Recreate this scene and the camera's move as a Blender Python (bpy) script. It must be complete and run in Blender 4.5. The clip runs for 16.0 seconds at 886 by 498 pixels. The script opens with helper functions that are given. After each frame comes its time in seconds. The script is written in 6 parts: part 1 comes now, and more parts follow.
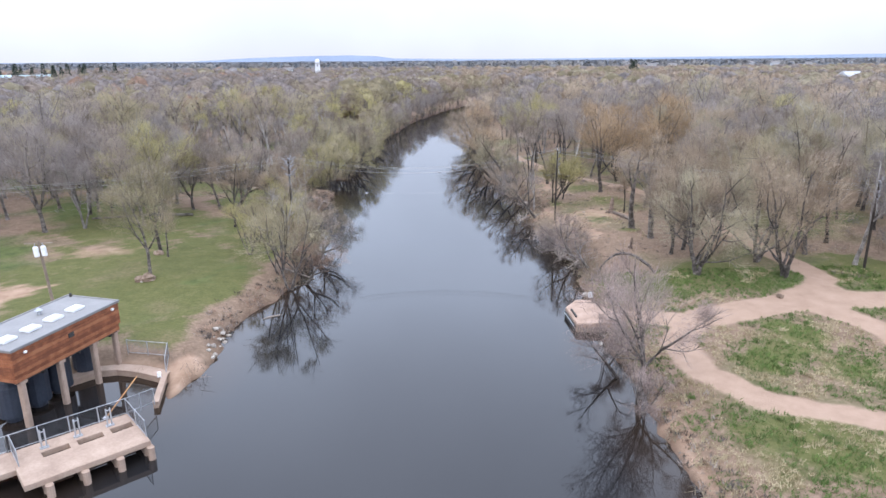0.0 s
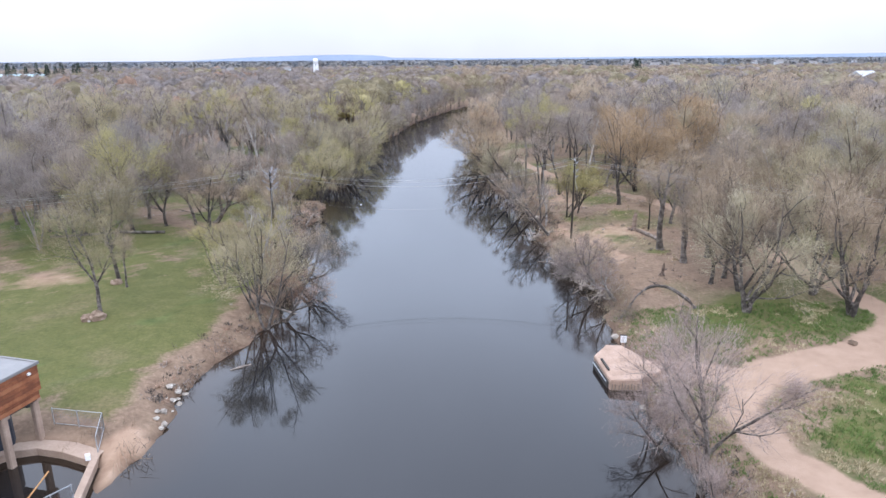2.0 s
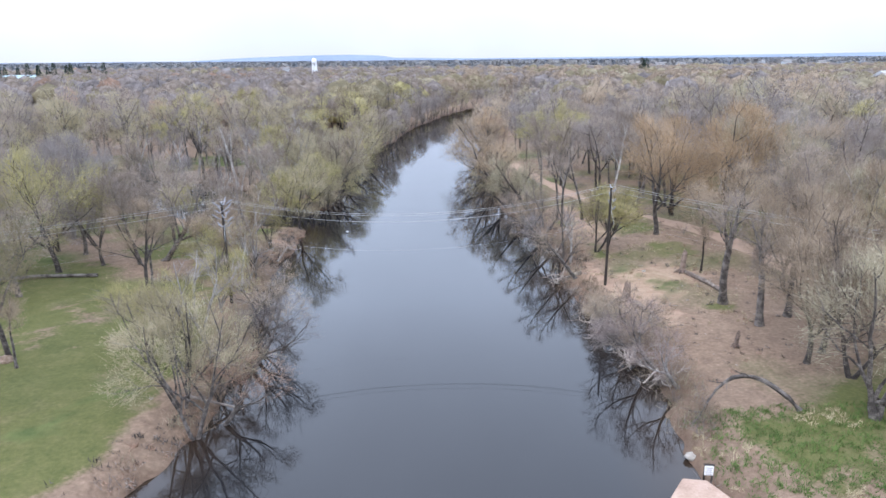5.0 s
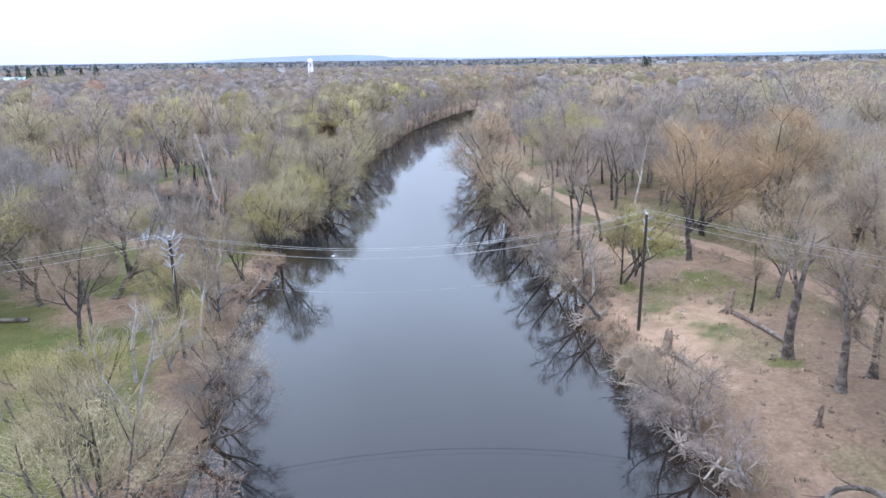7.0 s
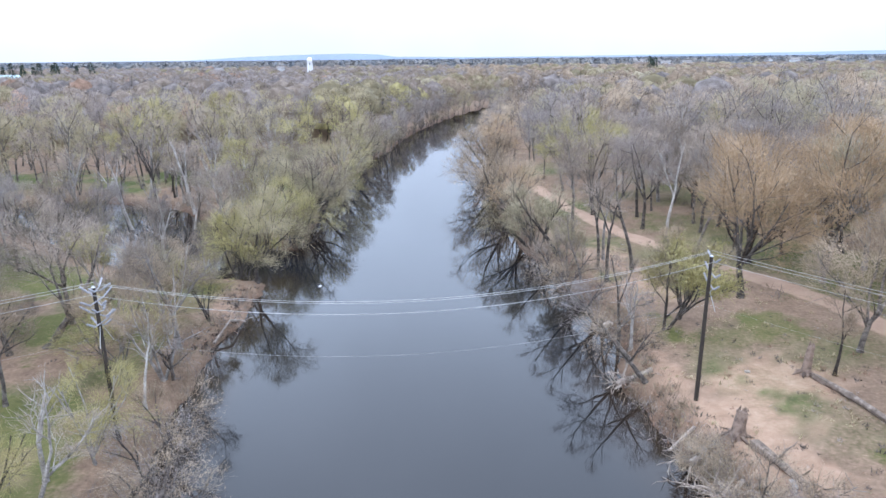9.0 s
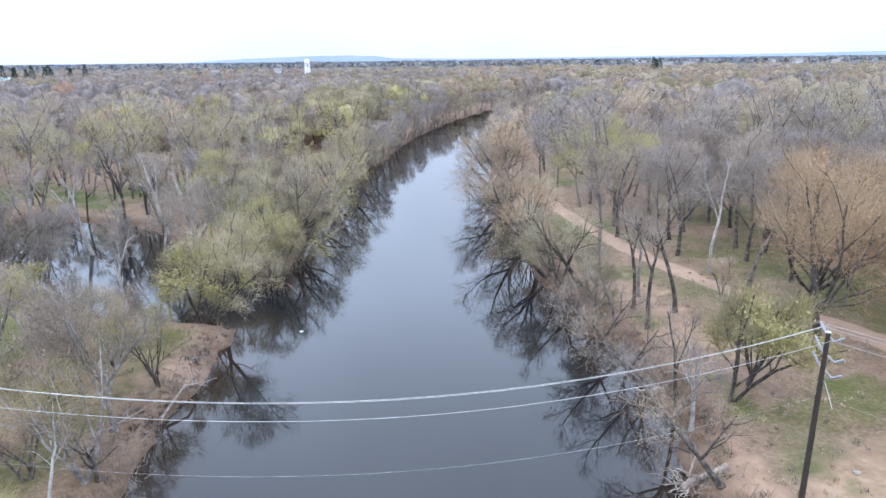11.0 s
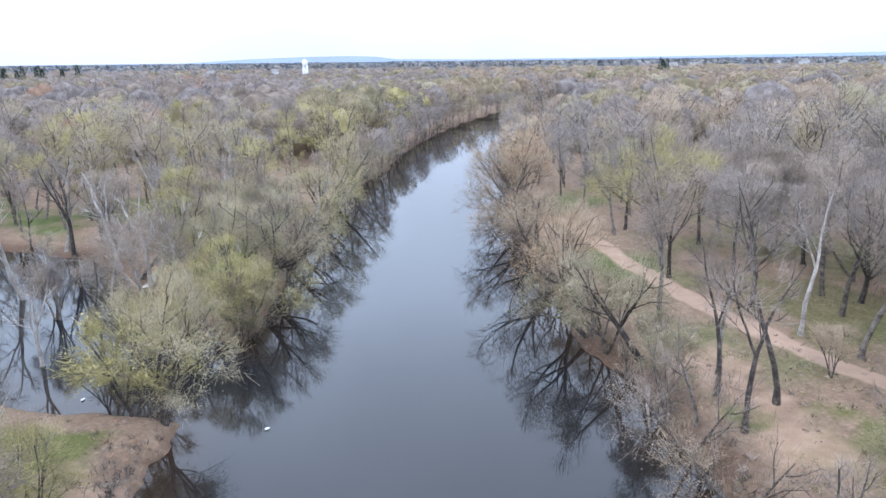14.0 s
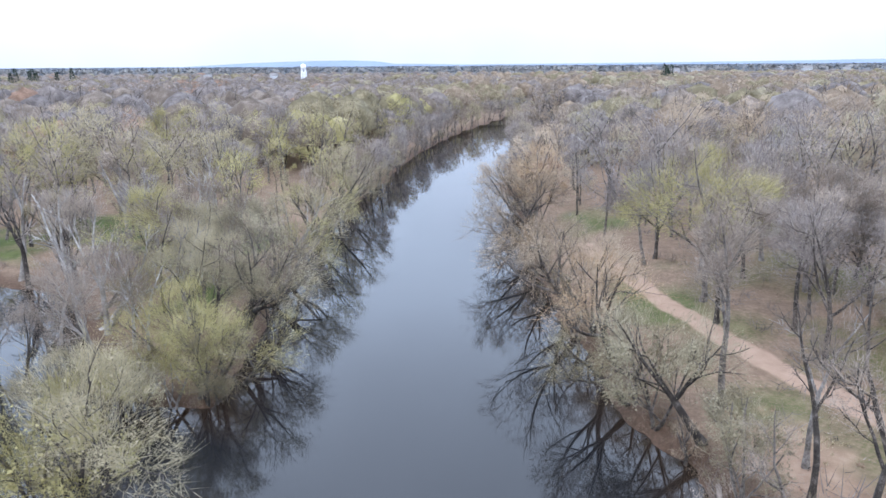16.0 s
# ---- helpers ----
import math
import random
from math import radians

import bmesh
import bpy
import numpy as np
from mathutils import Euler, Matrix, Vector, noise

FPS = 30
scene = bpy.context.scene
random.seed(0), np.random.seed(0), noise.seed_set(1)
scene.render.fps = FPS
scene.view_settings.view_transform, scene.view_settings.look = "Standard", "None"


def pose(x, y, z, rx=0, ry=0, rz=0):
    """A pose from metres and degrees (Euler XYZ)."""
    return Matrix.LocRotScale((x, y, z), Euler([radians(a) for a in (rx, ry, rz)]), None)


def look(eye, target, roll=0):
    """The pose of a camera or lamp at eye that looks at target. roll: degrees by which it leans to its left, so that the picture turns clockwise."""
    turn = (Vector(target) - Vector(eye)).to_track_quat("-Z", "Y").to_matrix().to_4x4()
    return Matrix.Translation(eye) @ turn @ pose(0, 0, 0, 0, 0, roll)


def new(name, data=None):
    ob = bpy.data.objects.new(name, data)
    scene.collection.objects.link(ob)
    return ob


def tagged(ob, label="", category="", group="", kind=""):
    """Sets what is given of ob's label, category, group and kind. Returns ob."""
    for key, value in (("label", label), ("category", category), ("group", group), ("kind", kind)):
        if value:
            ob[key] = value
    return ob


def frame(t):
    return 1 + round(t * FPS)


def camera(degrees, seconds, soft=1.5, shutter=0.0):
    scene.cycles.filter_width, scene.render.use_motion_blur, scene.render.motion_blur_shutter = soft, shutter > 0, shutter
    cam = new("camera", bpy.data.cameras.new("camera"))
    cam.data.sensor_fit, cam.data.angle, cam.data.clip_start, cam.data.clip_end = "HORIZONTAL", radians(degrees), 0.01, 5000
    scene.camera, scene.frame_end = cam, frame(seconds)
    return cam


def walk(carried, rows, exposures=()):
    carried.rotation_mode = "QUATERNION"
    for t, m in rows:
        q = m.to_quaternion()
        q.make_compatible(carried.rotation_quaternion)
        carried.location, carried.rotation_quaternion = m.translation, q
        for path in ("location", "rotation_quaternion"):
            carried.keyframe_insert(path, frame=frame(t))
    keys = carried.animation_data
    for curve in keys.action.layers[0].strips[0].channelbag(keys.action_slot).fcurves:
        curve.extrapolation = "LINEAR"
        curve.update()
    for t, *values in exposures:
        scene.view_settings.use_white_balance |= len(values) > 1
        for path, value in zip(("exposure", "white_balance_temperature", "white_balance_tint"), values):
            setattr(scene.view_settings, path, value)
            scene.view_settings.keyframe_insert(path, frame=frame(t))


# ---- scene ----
cam = camera(68.0, 16.0, soft=1.5)
EXPOSURE = 0.48
PATH = [
    (0, (0.115, 0.992, 24.145), (0.109, 2.914, 23.591), -0.4),
    (0.5, (-0.018, 3.757, 24.115), (-0.023, 5.679, 23.562), -0.4),
    (1, (-0.14, 6.522, 24.087), (-0.143, 8.444, 23.534), -0.4),
    (1.5, (-0.169, 9.343, 24.061), (-0.174, 11.265, 23.506), -0.4),
    (2, (-0.201, 12.267, 24.065), (-0.207, 14.188, 23.509), -0.4),
    (2.5, (-0.19, 15.226, 24.049), (-0.199, 17.146, 23.492), -0.4),
    (3, (-0.196, 18.251, 24.027), (-0.206, 20.171, 23.468), -0.5),
    (3.5, (-0.18, 21.285, 24.034), (-0.191, 23.205, 23.474), -0.5),
    (4, (-0.15, 24.368, 24.048), (-0.162, 26.289, 23.489), -0.5),
    (4.2, (-0.143, 25.595, 24.051), (-0.155, 27.515, 23.493), -0.4),
    (6.5, (-0.11, 39.826, 24.103), (-0.121, 41.748, 23.548), -0.8),
    (7, (-0.173, 42.767, 24.057), (-0.183, 44.688, 23.5), -0.8),
    (7.5, (-0.259, 45.786, 23.969), (-0.27, 47.707, 23.412), -0.7),
    (8, (-0.356, 48.815, 23.945), (-0.367, 50.735, 23.387), -0.7),
    (8.5, (-0.497, 51.915, 23.952), (-0.508, 53.835, 23.394), -0.6),
    (9, (-0.631, 55.001, 23.976), (-0.643, 56.921, 23.417), -0.6),
    (9.5, (-0.755, 58.134, 24.003), (-0.767, 60.055, 23.445), -0.7),
    (9.7, (-0.8, 59.386, 24.001), (-0.811, 61.308, 23.446), -0.7),
    (11.8, (-1.523, 72.011, 23.749), (-1.534, 73.933, 23.194), -0.7),
    (12, (-1.596, 73.144, 23.73), (-1.606, 75.065, 23.176), -0.7),
    (12.5, (-1.743, 75.884, 23.721), (-1.754, 77.807, 23.169), -0.7),
    (13, (-1.936, 78.559, 23.735), (-1.947, 80.481, 23.183), -0.7),
    (13.5, (-2.179, 81.197, 23.775), (-2.189, 83.119, 23.221), -0.6),
    (14, (-2.385, 83.836, 23.793), (-2.396, 85.758, 23.24), -0.7),
    (14.5, (-2.629, 86.521, 23.766), (-2.639, 88.443, 23.213), -0.7),
    (15, (-2.862, 89.217, 23.827), (-2.871, 91.139, 23.275), -0.7),
    (15.5, (-3.034, 91.934, 23.887), (-3.041, 93.857, 23.336), -0.7),
    (16, (-3.267, 94.541, 23.917), (-3.274, 96.467, 23.377), -0.4),
]
walk(cam, [(t, look(eye, target, roll)) for t, eye, target, roll in PATH], [(0, EXPOSURE - 0.2, 7000, 17), (4, EXPOSURE - 0.15, 6850, 16), (8, EXPOSURE - 0.05, 6560, 14), (12, EXPOSURE - 0.01, 6580, 13.5), (14, EXPOSURE - 0.01, 6580, 13.5), (16, EXPOSURE - 0.06, 6580, 13.5)])

# ---------- light ----------
SUN_EL, SUN_AZ = 50.0, 200.0
world = bpy.data.worlds.new("overcast_sky")
scene.world = world
world.use_nodes = True
wn, wl = world.node_tree.nodes, world.node_tree.links
wn.clear()
w_out, w_bg = wn.new("ShaderNodeOutputWorld"), wn.new("ShaderNodeBackground")
w_sky = wn.new("ShaderNodeTexSky")
w_sky.sky_type = 'NISHITA'
w_sky.sun_disc = False
w_sky.sun_elevation, w_sky.sun_rotation = radians(SUN_EL), radians(SUN_AZ)
w_sky.air_density, w_sky.dust_density, w_sky.ozone_density = 1.0, 4.0, 1.0
w_co, w_sep = wn.new("ShaderNodeTexCoord"), wn.new("ShaderNodeSeparateXYZ")
wl.new(w_co.outputs["Generated"], w_sep.inputs[0])
w_grad = wn.new("ShaderNodeValToRGB")
for k, (p, c) in enumerate(((0.0, (6.6, 7.6, 9.2)), (0.12, (8.2, 10.2, 13.6)), (0.35, (14.8, 18.8, 25.0)), (0.75, (15.2, 18.6, 24.0)))):
    el = w_grad.color_ramp.elements[k] if k < 2 else w_grad.color_ramp.elements.new(p)
    el.position, el.color = p, (*c, 1)
wl.new(w_sep.outputs["Z"], w_grad.inputs["Fac"])
w_cloud = wn.new("ShaderNodeTexNoise")
w_cloud.inputs["Scale"].default_value, w_cloud.inputs["Detail"].default_value = 2.2, 5.0
wl.new(w_co.outputs["Generated"], w_cloud.inputs["Vector"])
w_var = wn.new("ShaderNodeMapRange")
w_var.inputs[1].default_value, w_var.inputs[2].default_value, w_var.inputs[3].default_value, w_var.inputs[4].default_value = 0.3, 0.7, 0.88, 1.12
wl.new(w_cloud.outputs["Fac"], w_var.inputs[0])
w_mul = wn.new("ShaderNodeVectorMath")
w_mul.operation = 'SCALE'
wl.new(w_grad.outputs["Color"], w_mul.inputs[0])
wl.new(w_var.outputs[0], w_mul.inputs["Scale"])
w_mix = wn.new("ShaderNodeMix")
w_mix.data_type = 'RGBA'
w_mix.inputs[0].default_value = 0.85
wl.new(w_sky.outputs["Color"], w_mix.inputs[6])
wl.new(w_mul.outputs["Vector"], w_mix.inputs[7])
wl.new(w_mix.outputs[2], w_bg.inputs["Color"])
w_bg.inputs["Strength"].default_value = 0.12
wl.new(w_bg.outputs["Background"], w_out.inputs["Surface"])
sun = new("sun", bpy.data.lights.new("sun", 'SUN'))
sun.data.energy, sun.data.angle, sun.data.color = 0.6, radians(25), (1.0, 0.96, 0.9)
sun.matrix_world = look((0, 0, 60), Vector((0, 0, 60)) - Vector((
    math.sin(radians(SUN_AZ)) * math.cos(radians(SUN_EL)), math.cos(radians(SUN_AZ)) * math.cos(radians(SUN_EL)), math.sin(radians(SUN_EL)))))


# ---------- materials ----------
def material(name, colours, scale=1.0, rough=0.9, metal=0.0, bump=0.3, detail=6.0, fine=8.0, per_object=0.0, per_island=0.0, ior=1.45, thin=0.0):
    """Noise at two scales between the colours, with fine relief and optional shifts by object or island."""
    m = bpy.data.materials.new(name)
    m.use_nodes = True
    n, l = m.node_tree.nodes, m.node_tree.links
    b = n["Principled BSDF"]
    b.inputs["Roughness"].default_value, b.inputs["Metallic"].default_value, b.inputs["IOR"].default_value = rough, metal, ior
    tc = n.new("ShaderNodeTexCoord")
    big, small = n.new("ShaderNodeTexNoise"), n.new("ShaderNodeTexNoise")
    big.inputs["Scale"].default_value, big.inputs["Detail"].default_value = scale, detail
    small.inputs["Scale"].default_value, small.inputs["Detail"].default_value = scale * fine, 4.0
    l.new(tc.outputs["Object"], big.inputs["Vector"])
    l.new(tc.outputs["Object"], small.inputs["Vector"])
    add = n.new("ShaderNodeMath")
    add.operation = 'MULTIPLY_ADD'
    add.inputs[1].default_value = 0.45
    l.new(small.outputs["Fac"], add.inputs[0])
    l.new(big.outputs["Fac"], add.inputs[2])
    sub = n.new("ShaderNodeMath")
    sub.operation = 'SUBTRACT'
    sub.inputs[1].default_value = 0.22
    l.new(add.outputs[0], sub.inputs[0])
    fac = sub
    for amount, kind in ((per_object, "Object"), (per_island, "Island")):
        if amount:
            if kind == "Object":
                src = n.new("ShaderNodeObjectInfo").outputs["Random"]
            else:
                src = n.new("ShaderNodeNewGeometry").outputs["Random Per Island"]
            mad = n.new("ShaderNodeMath")
            mad.operation = 'MULTIPLY_ADD'
            mad.inputs[1].default_value = amount
            off = n.new("ShaderNodeMath")
            off.operation = 'SUBTRACT'
            off.inputs[1].default_value = 0.5
            l.new(src, off.inputs[0])
            l.new(off.outputs[0], mad.inputs[0])
            l.new(fac.outputs[0], mad.inputs[2])
            fac = mad
    ramp = n.new("ShaderNodeValToRGB")
    els = ramp.color_ramp.elements
    while len(els) < len(colours):
        els.new(0.5)
    for k, c in enumerate(colours):
        els[k].position = 0.28 + 0.44 * k / max(1, len(colours) - 1)
        els[k].color = (*c, 1)
    l.new(fac.outputs[0], ramp.inputs["Fac"])
    l.new(ramp.outputs["Color"], b.inputs["Base Color"])
    if thin:
        tr, mx = n.new("ShaderNodeBsdfTranslucent"), n.new("ShaderNodeMixShader")
        mx.inputs[0].default_value = thin
        l.new(ramp.outputs["Color"], tr.inputs["Color"])
        l.new(b.outputs[0], mx.inputs[1])
        l.new(tr.outputs[0], mx.inputs[2])
        l.new(mx.outputs[0], n["Material Output"].inputs["Surface"])
    if bump:
        bp = n.new("ShaderNodeBump")
        bp.inputs["Strength"].default_value, bp.inputs["Distance"].default_value = bump, 0.05
        l.new(small.outputs["Fac"], bp.inputs["Height"])
        l.new(bp.outputs["Normal"], b.inputs["Normal"])
    return m


M_BARK = material("dark_bark", [(0.026, 0.021, 0.018), (0.070, 0.058, 0.050), (0.21, 0.182, 0.16)], 2.2, per_object=0.3, bump=0.8)
M_LIMB = material("grey_brown_upper_bark", [(0.075, 0.062, 0.054), (0.15, 0.126, 0.11), (0.235, 0.205, 0.182)], 1.2, per_object=0.3)
M_PALE = material("pale_bark", [(0.11, 0.095, 0.085), (0.27, 0.245, 0.225), (0.47, 0.44, 0.41)], 0.9, per_object=0.2)
CROWN = {
    "grey": material("bare_grey_twigs", [(0.160, 0.124, 0.099), (0.275, 0.222, 0.180), (0.395, 0.324, 0.266)], 0.4, bump=0, per_object=0.4, per_island=0.14, thin=0.3),
    "tan": material("budding_tan_twigs", [(0.219, 0.162, 0.114), (0.360, 0.278, 0.198), (0.473, 0.374, 0.275)], 0.4, bump=0, per_object=0.5, per_island=0.14, thin=0.3),
    "olive": material("budding_olive_twigs", [(0.175, 0.146, 0.087), (0.305, 0.256, 0.156), (0.415, 0.354, 0.232)], 0.4, bump=0, per_object=0.5, per_island=0.14, thin=0.3),
    "yellow": material("yellow_green_buds", [(0.23, 0.198, 0.084), (0.37, 0.322, 0.146), (0.48, 0.422, 0.218)], 0.4, bump=0, per_object=0.18, per_island=0.14, thin=0.3),
    "gold": material("golden_brown_buds", [(0.25, 0.17, 0.10), (0.39, 0.27, 0.165), (0.48, 0.35, 0.225)], 0.4, bump=0, per_object=0.35, per_island=0.14, thin=0.3),
    "rust": material("rusty_brown_twigs", [(0.22, 0.135, 0.095), (0.35, 0.225, 0.16), (0.46, 0.305, 0.22)], 0.4, bump=0, per_object=0.35, per_island=0.14, thin=0.3),
    "umber": material("dark_umber_twigs", [(0.13, 0.11, 0.105), (0.225, 0.195, 0.182), (0.32, 0.285, 0.268)], 0.4, bump=0, per_object=0.3, per_island=0.14, thin=0.3),
    "mauve": material("mauve_grey_twigs", [(0.165, 0.138, 0.126), (0.268, 0.226, 0.206), (0.365, 0.315, 0.285)], 0.4, bump=0, per_object=0.3, per_island=0.14, thin=0.3),
    "rose": material("pinkish_budding_twigs", [(0.205, 0.150, 0.130), (0.32, 0.243, 0.214), (0.42, 0.33, 0.295)], 0.4, bump=0, per_object=0.3, per_island=0.14, thin=0.3),
    "straw": material("pale_straw_buds", [(0.22, 0.188, 0.124), (0.345, 0.298, 0.200), (0.435, 0.382, 0.268)], 0.4, bump=0, per_object=0.3, per_island=0.14, thin=0.3),
}
M_CONCRETE = material("weathered_concrete", [(0.30, 0.213, 0.162), (0.365, 0.262, 0.20), (0.43, 0.317, 0.245)], 0.8, bump=0.25)
M_CEDAR = material("orange_brown_timber", [(0.17, 0.055, 0.025), (0.28, 0.095, 0.042), (0.36, 0.14, 0.065)], 1.4, rough=0.7, per_object=0.35)
M_ROOF = material("grey_roof_membrane", [(0.201, 0.197, 0.194), (0.253, 0.246, 0.239)], 0.7, rough=0.6, bump=0.1)
M_ACRYLIC = material("white_skylight", [(0.663, 0.680, 0.697), (0.722, 0.731, 0.739)], 0.8, rough=0.3, bump=0)
M_STEEL = material("galvanised_steel", [(0.36, 0.38, 0.40), (0.52, 0.54, 0.56)], 2.0, rough=0.45, metal=0.6, bump=0)
M_MESH = material("dull_fence_wire", [(0.10, 0.10, 0.105), (0.17, 0.17, 0.175)], 2.0, rough=0.6, metal=0.3, bump=0)
M_TANK = material("blue_grey_painted_steel", [(0.021, 0.027, 0.039), (0.039, 0.048, 0.066)], 0.8, rough=0.5, bump=0.1)
M_DARK = material("dark_underside", [(0.03, 0.028, 0.027), (0.06, 0.055, 0.05)], 1.0)
M_POLE = material("creosoted_pole", [(0.022, 0.017, 0.014), (0.05, 0.038, 0.03)], 1.5, rough=0.85)
M_PORCELAIN = material("pale_insulator", [(0.24, 0.24, 0.26), (0.34, 0.34, 0.37)], 2.0, rough=0.35, bump=0)
M_WIRE = material("aluminium_cable", [(0.400, 0.400, 0.384), (0.512, 0.512, 0.496)], 0.5, rough=0.5, metal=0.3, bump=0)
M_BOOM = material("orange_painted_pole", [(0.40, 0.18, 0.07), (0.52, 0.27, 0.11)], 1.0, rough=0.5, bump=0)
M_WHITE = material("white_paint", [(0.72, 0.73, 0.74), (0.82, 0.82, 0.82)], 1.0, rough=0.5, bump=0)
M_STONE = material("pale_rock", [(0.216, 0.182, 0.152), (0.331, 0.294, 0.251), (0.446, 0.406, 0.356)], 1.5, per_object=0.3)
M_DEADWOOD = material("grey_dead_wood", [(0.165, 0.130, 0.108), (0.30, 0.25, 0.21), (0.43, 0.37, 0.32)], 1.6, per_object=0.3)
M_SPRUCE = material("dark_conifer_needles", [(0.015, 0.03, 0.02), (0.035, 0.055, 0.035)], 0.5, bump=0, per_island=0.4)
M_TEAL = material("pale_teal_roof", [(0.30, 0.45, 0.48), (0.38, 0.52, 0.55)], 0.2, rough=0.5, bump=0)
M_SHINGLE = material("grey_shingles", [(0.16, 0.15, 0.15), (0.26, 0.25, 0.24)], 0.6)
M_RUBBER = material("black_rubber", [(0.03, 0.03, 0.03), (0.06, 0.055, 0.05)], 2.0)
M_TIMBER = material("weathered_plank", [(0.16, 0.12, 0.09), (0.28, 0.22, 0.17)], 1.8)
M_FARWALL = material("far_pale_wall", [(0.40, 0.41, 0.43), (0.50, 0.51, 0.52)], 0.5, bump=0)


# ---------- lie of the land ----------
LEFT_BANK = [(-60, -27), (10, -27), (28, -26), (40, -23), (43, -21), (46, -19.6), (52, -19.6), (56, -19.9), (61, -19.3), (67, -17.6), (72, -16.4), (80, -16.6),
             (86, -18.0), (95, -20.0), (106, -20.7), (112, -20.4), (119, -20.9), (140, -20.0), (160, -21), (176, -21.5), (195, -20.5), (215, -19),
             (232, -16), (272, -12), (300, -6), (330, 0.5), (387, 18), (418, 29), (460, 50), (520, 90)]
RIGHT_BANK = [(-60, 17), (34, 14.6), (43, 14.8), (54, 14.4), (66, 14.6), (73, 16.2), (84, 15.4), (92, 13.6), (99, 12.6), (105, 14.2), (111, 13.9), (121, 12.4),
              (130, 11.6), (136, 9.4), (150, 8.4), (170, 7.6), (200, 9.0), (240, 13), (300, 20), (350, 30), (400, 46), (440, 64), (520, 115)]
INLET = [((-14, 129.5), 7.0), ((-24, 131.0), 6.4), ((-32, 132.5), 6.8), ((-41, 142), 9), ((-52, 153), 11), ((-66, 160), 9)]
BASIN = [(-21.6, 47.3), (-23.9, 48.4), (-26.2, 48.8), (-27.6, 48.4), (-28.8, 47.2), (-30.8, 45.0), (-32.0, 41), (-31, 33), (-23, 31), (-19.5, 38), (-20.6, 43.4)]
ROADS = [
    ([(14.5, 59.2), (18, 57.2), (22, 55.2), (28, 57.6), (35, 60.2), (39.5, 66), (38.6, 78), (38.2, 92), (37.2, 100), (35.6, 111.6), (31.6, 119.5)], 1.45),
    ([(31.6, 119.5), (26.6, 127.8),
      (22.3, 138.4), (19.5, 148.5), (17.3, 158), (15.8, 167), (14.8, 176)], 1.2),
    ([(22, 55), (19.4, 51.6), (19.4, 46.4), (22, 41.6), (28.2, 38.6), (36, 35.6), (50, 30)], 1.35),
    ([(34, 60), (37.4, 54), (38.4, 47), (40, 36), (44, 20)], 1.7),
    ([(35, 60.5), (44, 60.2), (60, 57), (90, 52)], 2.2),
    ([(24, 56), (33, 59.6), (38, 63)], 2.1),
]


def seg_dist(x, y, pts):
    """Distance of points from a polyline."""
    best = np.full(np.shape(x), 1e9)
    for (ax, ay), (bx, by) in zip(pts, pts[1:]):
        dx, dy = bx - ax, by - ay
        t = np.clip(((x - ax) * dx + (y - ay) * dy) / (dx * dx + dy * dy), 0, 1)
        best = np.minimum(best, np.hypot(x - ax - t * dx, y - ay - t * dy))
    return best


def wobble(x, y, s, seed=0.0):
    """Cheap smooth noise, about -1 to 1."""
    return (np.sin(x * 1.7 / s + seed + 1.3 * np.sin(y * 1.1 / s + seed)) + np.sin(y * 1.9 / s + 2.1 * seed + 1.1 * np.sin(x * 1.3 / s - seed))
            + 0.6 * np.sin((x + y) * 3.1 / s + seed) + 0.5 * np.sin((x - 1.3 * y) * 4.3 / s - seed)) / 3.1


def shore(x, y):
    """How far inland a point lies; negative over water."""
    yy = y
    xl = np.interp(yy, [p[0] for p in LEFT_BANK], [p[1] for p in LEFT_BANK]) + 0.75 * wobble(x * 0, yy, 5.0, 1.0) + 0.35 * wobble(x * 0.4, yy, 1.2, 2.0)
    xr = np.interp(yy, [p[0] for p in RIGHT_BANK], [p[1] for p in RIGHT_BANK]) + 0.75 * wobble(x * 0, yy, 5.0, 4.0) + 0.35 * wobble(x * 0.4, yy, 1.2, 5.0)
    d = np.maximum(xl - x, x - xr)
    for ((ax, ay), ra), ((bx, by), rb) in zip(INLET, INLET[1:]):
        dx, dy = bx - ax, by - ay
        t = np.clip(((x - ax) * dx + (y - ay) * dy) / (dx * dx + dy * dy), 0, 1)
        d = np.minimum(d, np.hypot(x - ax - t * dx, y - ay - t * dy) - (ra + (rb - ra) * t) + 0.5 * wobble(x, y, 2.5, 7.0))
    d = d + 0.28 * wobble(x, y, 0.9, 3.0) * np.clip(1 - np.abs(d) / 3, 0, 1)
    # basin under the intake house
    pond = np.full(np.shape(x), -1e9)
    for (ax, ay), (bx, by) in zip(BASIN, BASIN[1:] + BASIN[:1]):
        ln = math.hypot(bx - ax, by - ay)
        pond = np.maximum(pond, ((x - ax) * (by - ay) - (y - ay) * (bx - ax)) / ln)
    d = np.minimum(d, pond * 1.0)
    return d


def ground_z(x, y):
    x, y = np.asarray(x, float), np.asarray(y, float)
    d = shore(x, y)
    z = np.interp(d, [-8, -3, -0.6, 0, 0.5, 1.1, 2.6, 7, 14, 60], [-2.2, -1.5, -0.45, -0.06, 0.32, 0.75, 1.15, 1.5, 1.7, 2.0])
    z = np.where((x < -8) & (y > 127) & (d > 0), z * np.interp(y, [127, 134, 260, 330], [1.0, 0.5, 0.5, 1.0]), z)
    z = z + np.clip(d / 3, 0, 1) * (0.10 * wobble(x, y, 4.0, 3.0) + 0.22 * wobble(x, y, 17.0, 6.0))
    return z


def gz(x, y):
    return float(ground_z(np.array([x]), np.array([y]))[0])


